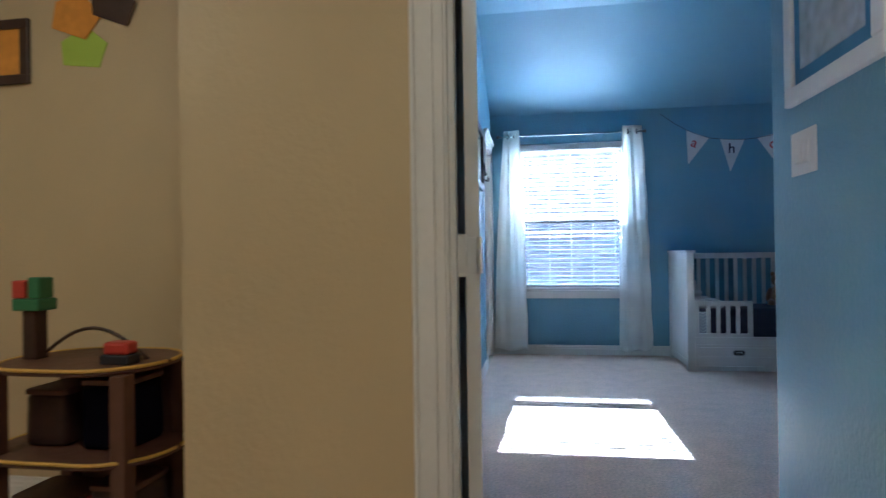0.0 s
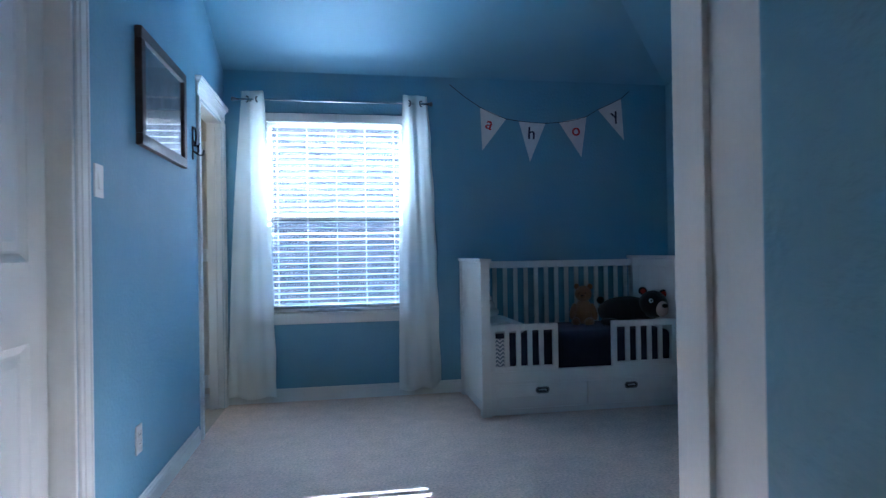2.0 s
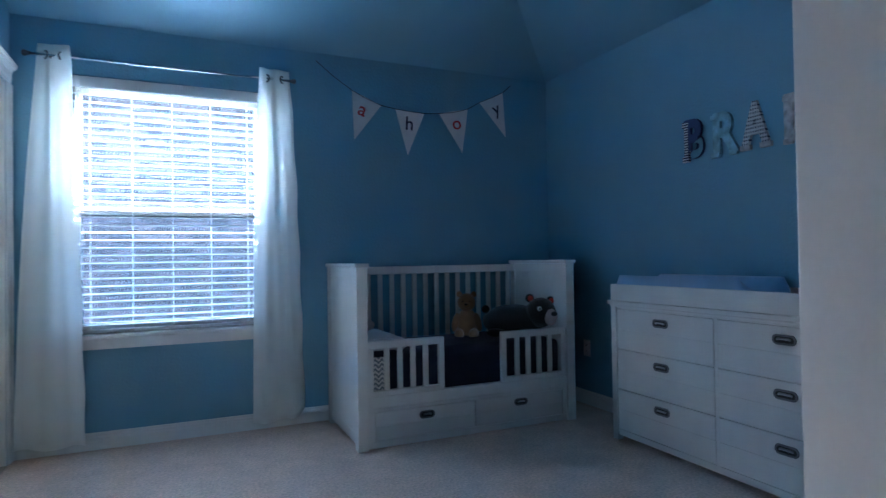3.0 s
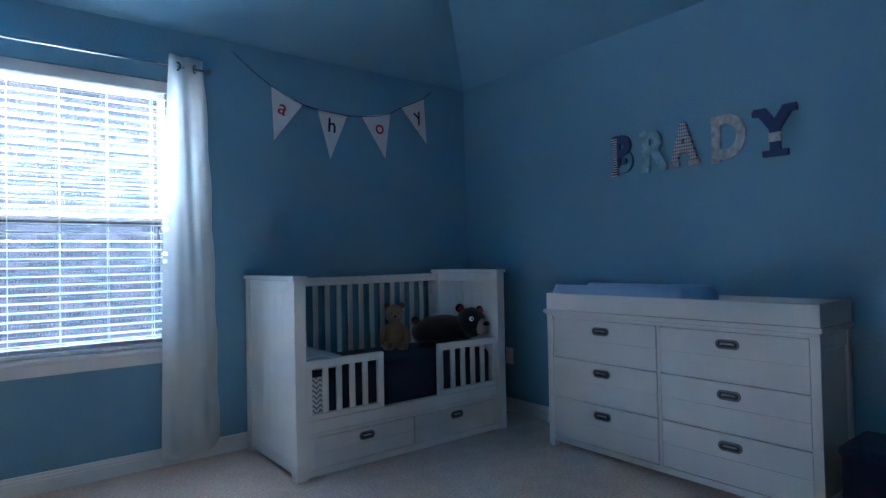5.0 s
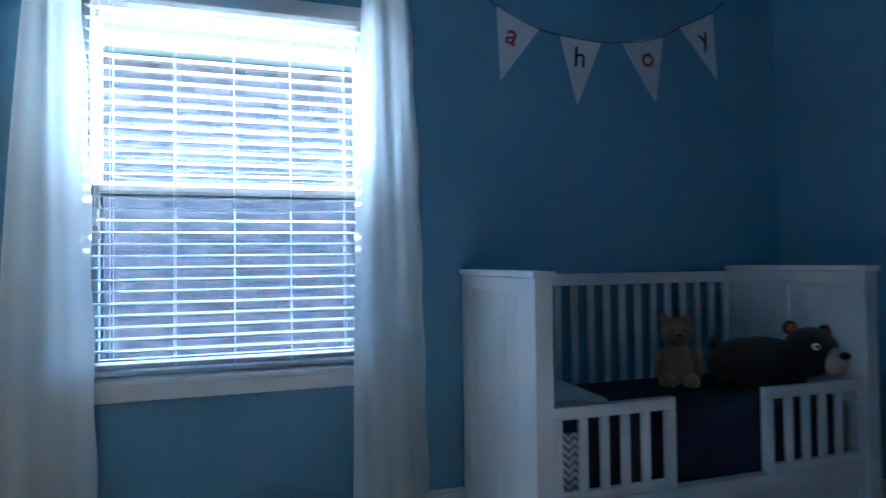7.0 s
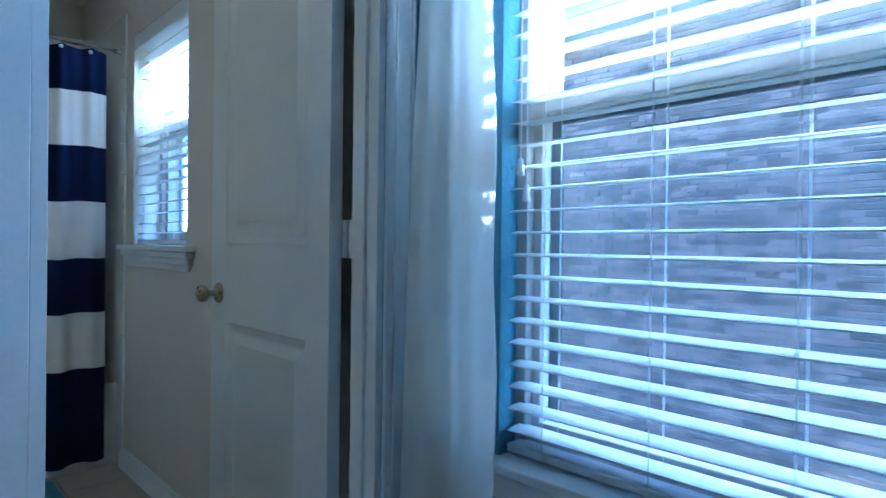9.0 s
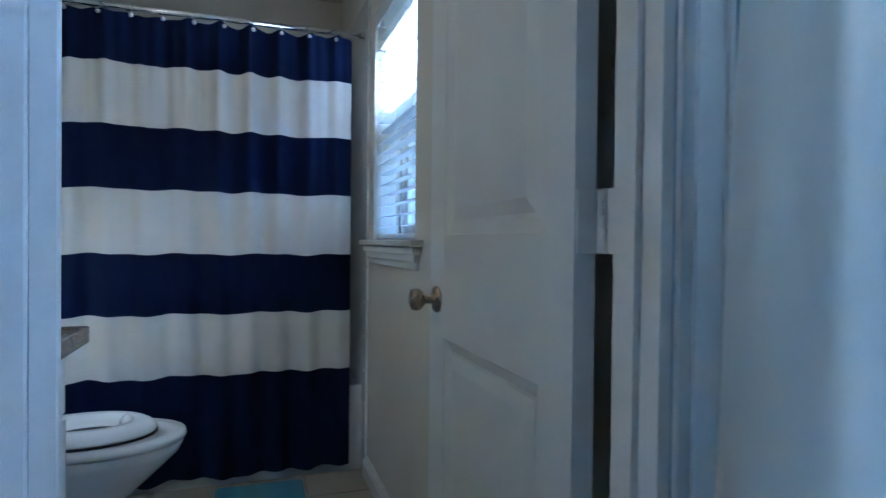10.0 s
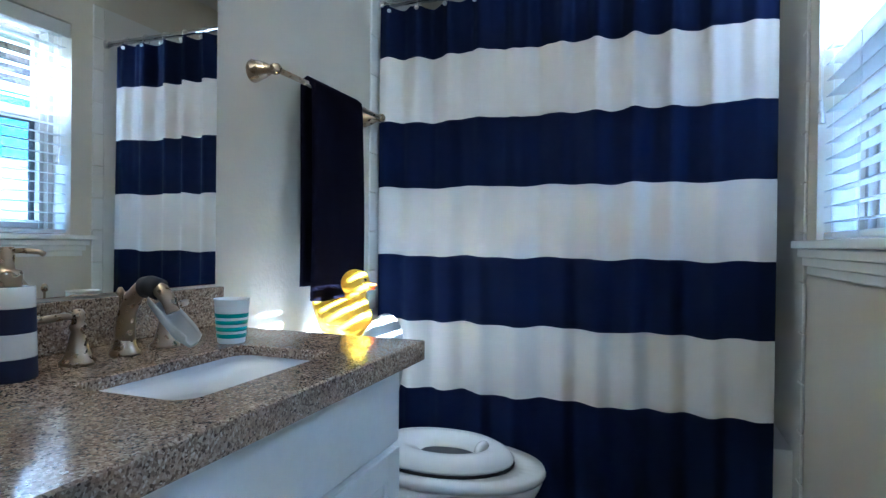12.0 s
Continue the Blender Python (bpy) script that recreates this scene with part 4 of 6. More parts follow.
part("nose", blob(bmesh.new(), (0, -0.090, 0.246), 0.009, 1.3, 0.6, 0.8), BLACK_PLUSH, teddy, "dark stitched nose", True)
for s in (-1, 1):
    part("ear", blob(bmesh.new(), (s * 0.055, 0.0, 0.312), 0.022, 1, 0.5, 1), TAN_PLUSH, teddy, "", True)
    part("eye", ball((s * 0.026, -0.070, 0.266), 0.005), BLACK_PLUSH, teddy, "", True)
    part("arm", blob(bmesh.new(), (s * 0.085, -0.022, 0.115), 0.034, 0.8, 0.85, 2.0, Matrix.Rotation(radians(-14 * s), 4, "Y")), TAN_PLUSH, teddy, "", True)
    part("leg", blob(bmesh.new(), (s * 0.055, -0.075, 0.040), 0.038, 0.95, 1.7, 0.95, Matrix.Rotation(radians(-16 * s), 4, "Z")), TAN_PLUSH, teddy, "", True)

bear = thing("bear_pillow", pose(2.905, 6.115, 0.529, 0, 0, -26) @ Matrix.Diagonal((1.14, 1.14, 1.14, 1)), "black plush bear pillow lying on the mattress", "plush bear")
part("body", blob(bmesh.new(), (-0.02, 0.02, 0.088), 0.095, 1.95, 1.1, 1.02), BLACK_PLUSH, bear, "", True)
part("head", blob(bmesh.new(), (0.135, -0.03, 0.140), 0.088, 1.0, 0.95, 0.98), BLACK_PLUSH, bear, "", True)
part("muzzle", blob(bmesh.new(), (0.182, -0.088, 0.118), 0.046, 0.85, 0.95, 1.05), PINK_PLUSH, bear, "pale plush muzzle", True)
part("nose", blob(bmesh.new(), (0.198, -0.130, 0.140), 0.017, 1.1, 0.7, 0.8), BLACK_PLUSH, bear, "", True)
for x, y, z in ((0.075, -0.01, 0.222), (0.200, 0.01, 0.205)):
    e = part("ear", blob(bmesh.new(), (x, y, z), 0.026, 1, 0.6, 1), BLACK_PLUSH, bear, "", True)
    part("ear_lining", blob(bmesh.new(), (x + 0.002, y - 0.013, z), 0.016, 1, 0.4, 1), RED_FELT, e, "red felt ear lining", True)
part("eye", ball((0.118, -0.108, 0.168), 0.013, sy=0.5), WHITE_PLASTIC, bear, "white felt eye", True)
part("pupil", ball((0.120, -0.114, 0.168), 0.006, sy=0.5), BLACK_PLUSH, bear, "", True)
part("tail", blob(bmesh.new(), (-0.185, 0.0, 0.160), 0.024, 1, 1, 1), BLACK_PLUSH, bear, "", True)
for x, y in ((-0.13, -0.085), (0.05, -0.085)):
    part("paw", blob(bmesh.new(), (x, y, 0.030), 0.032, 1.8, 1, 0.8), BLACK_PLUSH, bear, "", True)
bunny = thing("plush_bunny", pose(1.905, 6.30, 0.607, 0, 0, 20), "small pale plush toy on the blanket", "plush toy")
part("body", blob(bmesh.new(), (0, 0, 0.035), 0.045, 1.4, 1, 0.8), SHEET_GREY, bunny, "", True)
part("head", blob(bmesh.new(), (-0.02, -0.02, 0.09), 0.034, 1, 1, 1), SHEET_GREY, bunny, "", True)
part("ear", blob(bmesh.new(), (-0.005, -0.005, 0.128), 0.014, 0.8, 0.6, 1.8), SHEET_GREY, bunny, "", True)

# ---- dresser ----
dresser = thing("dresser", pose(3.13, 4.0, 0.0), "white six-drawer dresser with recessed metal pulls", "dresser")
DL, DD = 1.445, 0.35
for y0, y1 in ((0.0, 0.040), (DL - 0.040, DL)):
    sp = part("side_panel", box(0.04, DD - 0.04, (y0 + y1) / 2 - 0.008, (y0 + y1) / 2 + 0.008, 0.06, 0.764), FURN, dresser)
    for a, b in ((0.004, 0.045), (DD - 0.04, DD)):
        part("stile", box(a, b, y0, y1, 0, 0.765, bevel=0.003), FURN, sp)
    for a, b in ((0.05, 0.10), (0.70, 0.7648)):
        part("rail", box(0.0452, DD - 0.0402, y0 + 0.004, y1 - 0.004, a, b, bevel=0.003), FURN, sp)
part("carcass", boxes([(0.012, 0.03, 0.04, DL - 0.04, 0.754, 0.765), (0.012, DD, 0.04, DL - 0.04, 0.030, 0.062), (0.012, 0.04, DL / 2 - 0.010, DL / 2 + 0.010, 0.062, 0.754), (0.034, 0.05, 0.04, DL - 0.04, 0.062, 0.754), (DD - 0.012, DD - 0.002, 0.04, DL - 0.04, 0.062, 0.76)], 0.001), FURN, dresser)
part("cornice", boxes([(-0.004, DD, -0.002, DL + 0.002, 0.765, 0.778), (-0.014, DD, -0.014, DL + 0.014, 0.778, 0.800)], 0.004), FURN, dresser, "stepped top board")
for y0, y1 in ((0.043, DL / 2 - 0.012), (DL / 2 + 0.012, DL - 0.043)):
    for z0 in (0.066, 0.296, 0.526):
        d = part("drawer", plank_panel(0.010, 0.030, y0, y1, z0, z0 + 0.225, 2, "z"), FURN, dresser)
        cup_pull(d, pose(0.010, (y0 + y1) / 2, z0 + 0.170, 0, 0, -90), w=0.108)
tray = thing("changing_tray", pose(3.135, 4.0, 0.8), "white wooden changing tray on top of the dresser", "changing tray")
part("front_board", boxes([(0.0, 0.016, -0.002, DL + 0.002, 0, 0.094)], 0.003), FURN, tray)
part("back_board", boxes([(0.338, 0.354, -0.002, DL + 0.002, 0, 0.094)], 0.003), FURN, tray)
for y in (-0.0015, DL - 0.0145):
    part("end_board", boxes([(0.0165, 0.3375, y, y + 0.016, 0, 0.0935)], 0.003), FURN, tray)
part("divider", boxes([(0.0165, 0.3375, 0.53, 0.542, 0, 0.07)], 0.002), FURN, tray)
part("base", boxes([(0.0165, 0.3375, 0.015, DL - 0.0155, 0, 0.006)]), FURN, tray)


def contoured_pad():
    """A changing pad with raised long sides."""
    rings = []
    for k in range(29):
        t = k / 28
        y = 0.575 + 0.845 * t
        e = min(1.0, (1 - (1 - min(1.0, 14 * min(t, 1 - t))) ** 2) + 0.3)
        ring = []
        for i in range(24):
            u = i / 23
            x = 0.02 + 0.312 * u
            z = 0.062 + 0.072 * (abs(2 * u - 1) ** 1.6) * e + 0.012 * e
            ring.append(Vector((x, y, z)))
        ring += [Vector((0.326, y, 0.008)), Vector((0.024, y, 0.008))]
        rings.append(ring)
    return loft(rings)


pad = part("changing_pad", contoured_pad(), PAD, None, "pale blue plush changing pad lying in the tray", True)
pad.matrix_world = pose(3.135, 4.0, 0.8)
tagged(pad, "", "changing pad")
ottoman = thing("storage_bin", pose(3.29, 3.80, 0.0), "dark navy cloth storage bin beside the dresser", "storage bin")
part("body", soft_block(-0.16, 0.16, -0.15, 0.15, 0.0, 0.34, 0.03, 0.003, 9, 10), NAVY, ottoman, "", True)
part("rim", boxes([(-0.163, 0.163, -0.153, 0.153, 0.305, 0.345)], 0.012), NAVY, ottoman)

# ---- tall cabinet by the passage ----
cab = thing("tall_cabinet", pose(1.4535, 2.622, 0.0), "tall white cabinet with framed sides and a moulded top", "cabinet")
cw, cd, ch = 0.90, 0.5275, 1.665
side = part("side_panel", box(0.012, 0.024, 0.02, cd - 0.02, 0.06, ch - 0.02), FURN, cab)
for a, b in ((0.0, 0.095), (cd - 0.095, cd)):
    part("stile", box(0.0, 0.030, a, b, 0, ch, bevel=0.003), FURN, side)
for a, b in ((0.05, 0.16), (ch - 0.10, ch - 0.0005)):
    part("rail", box(0.001, 0.029, 0.0952, cd - 0.0952, a, b, bevel=0.003), FURN, side)
part("side_panel", boxes([(cw - 0.03, cw, 0.0, cd, 0, ch)], 0.003), FURN, cab)
part("back", boxes([(0.03, cw - 0.03, 0.0, 0.012, 0.05, ch)]), FURN, cab)
part("plinth", boxes([(0.03, cw - 0.03, 0.02, cd - 0.02, 0.03, 0.08)]), FURN, cab)
for x0, x1 in ((0.032, cw / 2 - 0.002), (cw / 2 + 0.002, cw - 0.032)):
    d = part("door", boxes([(x0, x1, cd - 0.022, cd - 0.002, 0.085, ch - 0.004)], 0.003), FURN, cab)
part("top", boxes([(-0.012, cw + 0.012, -0.004, cd + 0.012, ch, ch + 0.02), (-0.028, cw + 0.028, -0.006, cd + 0.028, ch + 0.02, ch + 0.045)], 0.005), FURN, cab, "moulded overhanging top")

# ---- letters on the wall ----
def wall_letter(ch, y, z, size, material, extras, label, narrow=0.72, tilt=0.0):
    """A chunky painted letter that stands off the east wall."""
    t = thing("wall_letter", pose(X_E - 0.004, y, z) @ Matrix.Diagonal((1, 1, 0.90, 1)), label, "wall letter", "name letters over the dresser")
    m = pose(-0.010, 0, 0, 90 + tilt, 0, -90) @ Matrix.Diagonal((narrow, 1, 1, 1))
    text_part("letter_shape", ch, size, 0.018, material, t, m, fat=0.014)
    for (a, b, c, d, mm) in extras:
        part("serif", boxes([(-0.0205, -0.0015, a, b, c, d)], 0.0015), mm, t)
    return t


LS = 0.325
wall_letter("B", 5.138, 1.697, LS, LETTER_NAVY, ((0.030, 0.074, 0.092, 0.127, LETTER_STRIPE), (0.030, 0.074, -0.127, -0.092, LETTER_STRIPE), (0.032, 0.060, -0.093, 0.093, LETTER_STRIPE)), "navy and striped wooden letter B on the wall")
wall_letter("R", 4.936, 1.692, LS, LETTER_AQUA, ((0.026, 0.082, -0.128, -0.100, LETTER_AQUA), (0.040, 0.082, 0.100, 0.128, LETTER_AQUA), (-0.082, -0.034, -0.128, -0.100, LETTER_AQUA)), "distressed aqua wooden letter R on the wall", 0.76)
wall_letter("A", 4.750, 1.699, LS, LETTER_SPOT, ((0.026, 0.088, -0.128, -0.100, LETTER_PALE), (-0.088, -0.026, -0.128, -0.100, LETTER_PALE)), "white wooden letter A with dark spots on the wall", 0.62)
wall_letter("D", 4.512, 1.690, LS, LETTER_PALE, ((0.040, 0.088, 0.100, 0.128, LETTER_PALE), (0.040, 0.088, -0.128, -0.100, LETTER_PALE)), "pale map-print wooden letter D on the wall", 0.74)
wall_letter("Y", 4.287, 1.682, LS, LETTER_NAVY, ((0.034, 0.102, 0.098, 0.128, LETTER_NAVY), (-0.102, -0.034, 0.098, 0.128, LETTER_NAVY), (-0.058, 0.058, -0.128, -0.094, LETTER_NAVY), (-0.028, 0.028, -0.050, 0.000, LETTER_PALE)), "navy wooden letter Y on the wall", 0.78)

# ---- bunting ----
bunting = thing("bunting", pose(2.4, Y_N - 0.006, 2.1), "white canvas pennant banner on navy twine spelling a greeting", "bunting")
knots = ((1.678, 2.385), (1.80, 2.290), (1.919, 2.214), (2.022, 2.166), (2.129, 2.128), (2.232, 2.113), (2.342, 2.104), (2.453, 2.100), (2.567, 2.110), (2.684, 2.128), (2.801, 2.163), (2.900, 2.222), (3.000, 2.266), (3.101, 2.316), (3.172, 2.376))
part("twine", tube([(x - 2.4, 0, z - 2.1) for x, z in knots], 0.0028, 8), STRING, bunting, "", True)
for (ax, az), (bx, bz), (tx, tz), ch, ink in (((1.919, 2.214), (2.129, 2.128), (1.932, 1.876), "a", RED_INK), ((2.232, 2.113), (2.453, 2.100), (2.320, 1.793), "h", NAVY_INK), ((2.567, 2.110), (2.801, 2.163), (2.752, 1.834), "o", RED_INK), ((2.900, 2.222), (3.101, 2.316), (3.122, 1.979), "y", NAVY_INK)):
    pts = [(ax - 2.4, az - 2.1), (bx - 2.4, bz - 2.1), (tx - 2.4, tz - 2.1)]
    p = part("pennant", loft([[Vector((x, y, z)) for x, z in pts] for y in (-0.0015, 0.0015)]), FLAG, bunting)
    gx, gz = (ax + bx + tx) / 3 - 2.4, (az + bz + tz) / 3 - 2.1 + 0.012
    lean = math.degrees(math.atan2(bz - az, bx - ax))
    text_part("printed_letter", ch, 0.135, 0.0006, ink, p, pose(gx, -0.0024, gz, 90, 0, 0) @ pose(0, 0, 0, 0, 0, lean), 0.0015)
for x, z in ((1.678, 2.385), (3.172, 2.376)):
    part("nail", rod((x - 2.4, -0.006, z - 2.1), (x - 2.4, 0.006, z - 2.1), 0.0025, n=8), PEWTER, bunting)

# ---- on the west wall ----
frame_w = thing("picture_frame", pose(0.0, 5.105, 1.555), "dark wooden picture frame with a grey photograph under glass", "picture frame")
fw, fh = 0.355, 0.50
part("frame", boxes([(0.0, 0.030, -fw, fw, 0, 0.05), (0.0, 0.030, -fw, fw, fh - 0.05, fh), (0.0, 0.030, -fw, -fw + 0.05, 0.05, fh - 0.05), (0.0, 0.030, fw - 0.05, fw, 0.05, fh - 0.05)], 0.004), DARK_WOOD, frame_w)
part("print", boxes([(0.002, 0.012, -fw + 0.045, fw - 0.045, 0.045, fh - 0.045)]), PRINT_GREY, frame_w, "grey photograph")
part("glass", boxes([(0.0165, 0.0185, -fw + 0.049, fw - 0.049, 0.049, fh - 0.049)]), FRAME_GLASS, frame_w)
hook = thing("wall_hook", pose(0.0, 5.69, 1.64), "black wrought-iron double hook on the wall", "wall hook")
part("plate", boxes([(0.0, 0.006, -0.012, 0.012, 0.0, 0.19)], 0.003), BLACK, hook)
part("upper_ring", tube([(0.012, 0.04 * math.cos(a), 0.14 + 0.045 * math.sin(a)) for a in (6.283 * i / 20 for i in range(21))], 0.005, 8), BLACK, hook, "", True)
for s in (-1, 1):
    part("prong", tube([(0.006, s * 0.008, 0.05), (0.03, s * 0.03, 0.03), (0.045, s * 0.055, 0.035), (0.048, s * 0.068, 0.065)], 0.005, 8), BLACK, hook, "", True)
    part("prong", tube([(0.006, s * 0.006, 0.08), (0.025, s * 0.03, 0.085), (0.03, s * 0.045, 0.10)], 0.0045, 8), BLACK, hook, "", True)


def wall_plate(name, m, w, h, inner, label, category, material=WHITE_PLASTIC):
    """A switch or socket plate in the x-z plane facing -y."""
    t = thing(name, m, label, category)
    part("plate", boxes([(-w / 2, w / 2, -0.006, 0.0, -h / 2, h / 2)], 0.0025), material, t)
    for kind, cx, cz in inner:
        if kind == "rocker":
            p = part("rocker_surround", boxes([(cx - 0.018, cx + 0.018, -0.0075, -0.005, cz - 0.035, cz + 0.035)], 0.001), material, t)
            part("rocker", loft([[Vector((cx + s * 0.015, y, cz + z)) for y, z in ((-0.007, -0.031), (-0.0125, -0.030), (-0.0085, 0.030), (-0.007, 0.031))] for s in (-1, 1)]), material, p)
        else:
            p = part("socket", boxes([(cx - 0.016, cx + 0.016, -0.0075, -0.005, cz - 0.014, cz + 0.014)], 0.004), material, t)
            for sx in (-0.006, 0.006):
                part("slot", boxes([(cx + sx - 0.0012, cx + sx + 0.0012, -0.0079, -0.0074, cz - 0.004, cz + 0.005)]), RECESS_SHADE, p)
    for sz in (-1, 1):
        for cx in sorted({c for k, c, z in inner}):
            part("screw", rod((cx, -0.0062, sz * (h / 2 - 0.012)), (cx, -0.0070, sz * (h / 2 - 0.012)), 0.003, n=10), material, t)
    return t


wall_plate("light_switch", pose(0.0, 4.365, 1.355, 0, 0, 90), 0.072, 0.117, (("rocker", 0, 0),), "white single rocker switch by the closet door", "light switch")
wall_plate("outlet", pose(0.0, 4.735, 0.335, 0, 0, 90), 0.072, 0.117, (("socket", 0, 0.02), ("socket", 0, -0.02)), "white double outlet low on the blue wall", "outlet")
wall_plate("outlet", pose(X_E, 6.14, 0.40, 0, 0, -90), 0.072, 0.117, (("socket", 0, 0.02), ("socket", 0, -0.02)), "white double outlet beside the crib", "outlet")
wall_plate("light_switch", pose(X_C, 2.390, 1.322, 0, 0, -90), 0.155, 0.127, (("rocker", -0.023, 0), ("rocker", 0.023, 0)), "cream double rocker switch in the passage", "light switch", CREAM_PLASTIC)

pic = thing("picture_frame", pose(X_C, 2.215, 1.465, 0, 0, -90), "white square frame with a blue mat round a pale print", "picture frame")
part("frame", boxes([(-0.255, 0.255, -0.022, 0.0, 0, 0.05), (-0.255, 0.255, -0.022, 0.0, 0.46, 0.51), (-0.255, -0.205, -0.022, 0.0, 0.05, 0.46), (0.205, 0.255, -0.022, 0.0, 0.05, 0.46)], 0.004), WHITE_PAINT, pic)
part("mat_board", boxes([(-0.21, 0.21, -0.010, -0.002, 0.045, 0.465)]), PRINT_BLUE, pic, "blue mat board")
part("print", boxes([(-0.165, 0.165, -0.0125, -0.010, 0.092, 0.418)]), PRINT_PALE, pic, "pale print")
part("glass", boxes([(-0.206, 0.206, -0.0160, -0.0145, 0.049, 0.461)]), PICTURE_GLASS, pic)


# ---- bathroom: tub and shower curtain ----
tub = thing("bathtub", pose(-2.47, 5.82, 0.0), "white bathtub behind the shower curtain", "bathtub")


def rrect(hx, hy, r, z, n=5, cx=0.0, cy=0.0):
    pts = []
    for k, (sx, sy) in enumerate(((1, 1), (-1, 1), (-1, -1), (1, -1))):
        for i in range(n):
            a = math.pi / 2 * (k + i / (n - 1))
            pts.append(Vector((cx + sx * (hx - r) + r * math.cos(a), cy + sy * (hy - r) + r * math.sin(a), z)))
    return pts


part("shell", loft([rrect(0.372, 0.725, 0.004, 0.0), rrect(0.372, 0.725, 0.004, 0.38), rrect(0.366, 0.72, 0.008, 0.392), rrect(0.31, 0.64, 0.12, 0.392), rrect(0.29, 0.61, 0.14, 0.36), rrect(0.22, 0.50, 0.12, 0.06)]), PORCELAIN, tub)
for nm, y0, y1 in (("trim_tub_north", B_N - 0.010, B_N - 0.0005), ("trim_tub_south", B_S + 0.0005, B_S + 0.010)):
    bm = bmesh.new()
    for k in range(14):
        box(-2.050, -1.992, y0, y1, 0.02 + 0.153 * k, 0.171 + 0.153 * k, bm=bm, bevel=0.003, seg=1)
    structure(nm, bm, PORCELAIN, "white bullnose tile edge of the tub surround", "tile trim")

for nm, row in (("tub_surround_north", (B_W, -2.052, B_N - 0.008, B_N - 0.0002, 0.0, 2.16)), ("tub_surround_south", (B_W, -2.052, B_S + 0.0002, B_S + 0.008, 0.0, 2.16)), ("tub_surround_west", (B_W + 0.0002, B_W + 0.008, B_S + 0.008, B_N - 0.008, 0.0, 2.16))):
    structure(nm, boxes([row]), PORCELAIN, "white glazed wall of the tub surround", "wall")
SC_X, SC_Y0, SC_Y1 = -2.062, 5.07, 6.465
bands = (0.045, 0.485, 0.745, 0.997, 1.260, 1.516, 1.767, 1.974)
shower = thing("shower_curtain", pose(SC_X, 5.78, 0.04), "navy and white broad-striped fabric shower curtain, drawn shut", "shower curtain")


def fold_x(u, z):
    a = 0.018 + 0.006 * math.sin(11 * u)
    top = max(0.0, (z - 1.2) / 0.75)
    f = a * math.sin(6.283 * (10.5 * u + 0.10 * math.sin(9 * u)) + 0.4 * math.sin(1.3 * z)) * (0.75 + 0.35 * top)
    return f + 0.006 * math.sin(6.283 * 23 * u + 1.7 * z) * (0.35 + 0.65 * top) + 0.012 * math.sin(6.283 * 3.3 * u + 0.8 * z)


for k, (z0, z1) in enumerate(zip(bands, bands[1:])):
    def band(u, v, z0=z0, z1=z1, k=k):
        z = z0 + (z1 - z0) * v
        lift = 0.0035 * math.sin(6.283 * 4.3 * u + 0.6) + 0.0022 * math.sin(6.283 * 9 * u)
        if k == 6:
            lift -= 0.012 * v * abs(math.sin(math.pi * 11.5 * u)) ** 0.7
        if k == 0:
            lift *= 1 + 0.8 * (1 - v)
        return (fold_x(u, z), SC_Y0 - 5.78 + (SC_Y1 - SC_Y0) * u, z + lift - 0.04)
    part("band", sheet(230, 10, band), SHOWER_WHITE if k % 2 else SHOWER_NAVY, shower, "white band" if k % 2 else "navy band", True)
liner = tagged(part("shower_liner", sheet(160, 6, lambda u, v: (SC_X - 0.037 + 0.003 * math.sin(6.283 * 9 * u), 5.10 + 1.37 * u, 0.002 + 0.16 * v)), LINER, None, "white liner hem hanging below the shower curtain", True), "", "shower liner")
liner.location = (0.0, 0.0, 0.0)
srod = thing("shower_rod", pose(SC_X, 5.815, 1.989), "chrome tension rod holding the shower curtain", "shower rod")
part("pole", rod((0, B_S - 5.815, 0), (0, B_N - 5.815, 0), 0.0125), CHROME, srod, "", True)
for s, y in ((1, B_S - 5.815), (-1, B_N - 5.815)):
    part("flange", rod((0, y, 0), (0, y + s * 0.03, 0), 0.022, r2=0.016), CHROME, srod, "", True)
for k in range(12):
    u = (k + 0.35) / 12
    yy = SC_Y0 + (SC_Y1 - SC_Y0) * u
    r = thing("shower_ring", pose(SC_X, yy, 1.942), "chrome shower curtain ring with a white ball", "curtain ring", "rings on the shower rod")
    part("wire", tube([(0.019 * math.sin(a), 0.0, 0.040 + 0.026 * math.cos(a)) for a in (6.283 * i / 16 for i in range(17))], 0.0018, 6), CHROME, r, "", True)
    part("ball", ball((0.027, 0, 0.010), 0.0085, u=14, v=10), WHITE_PLASTIC, r, "white ball", True)

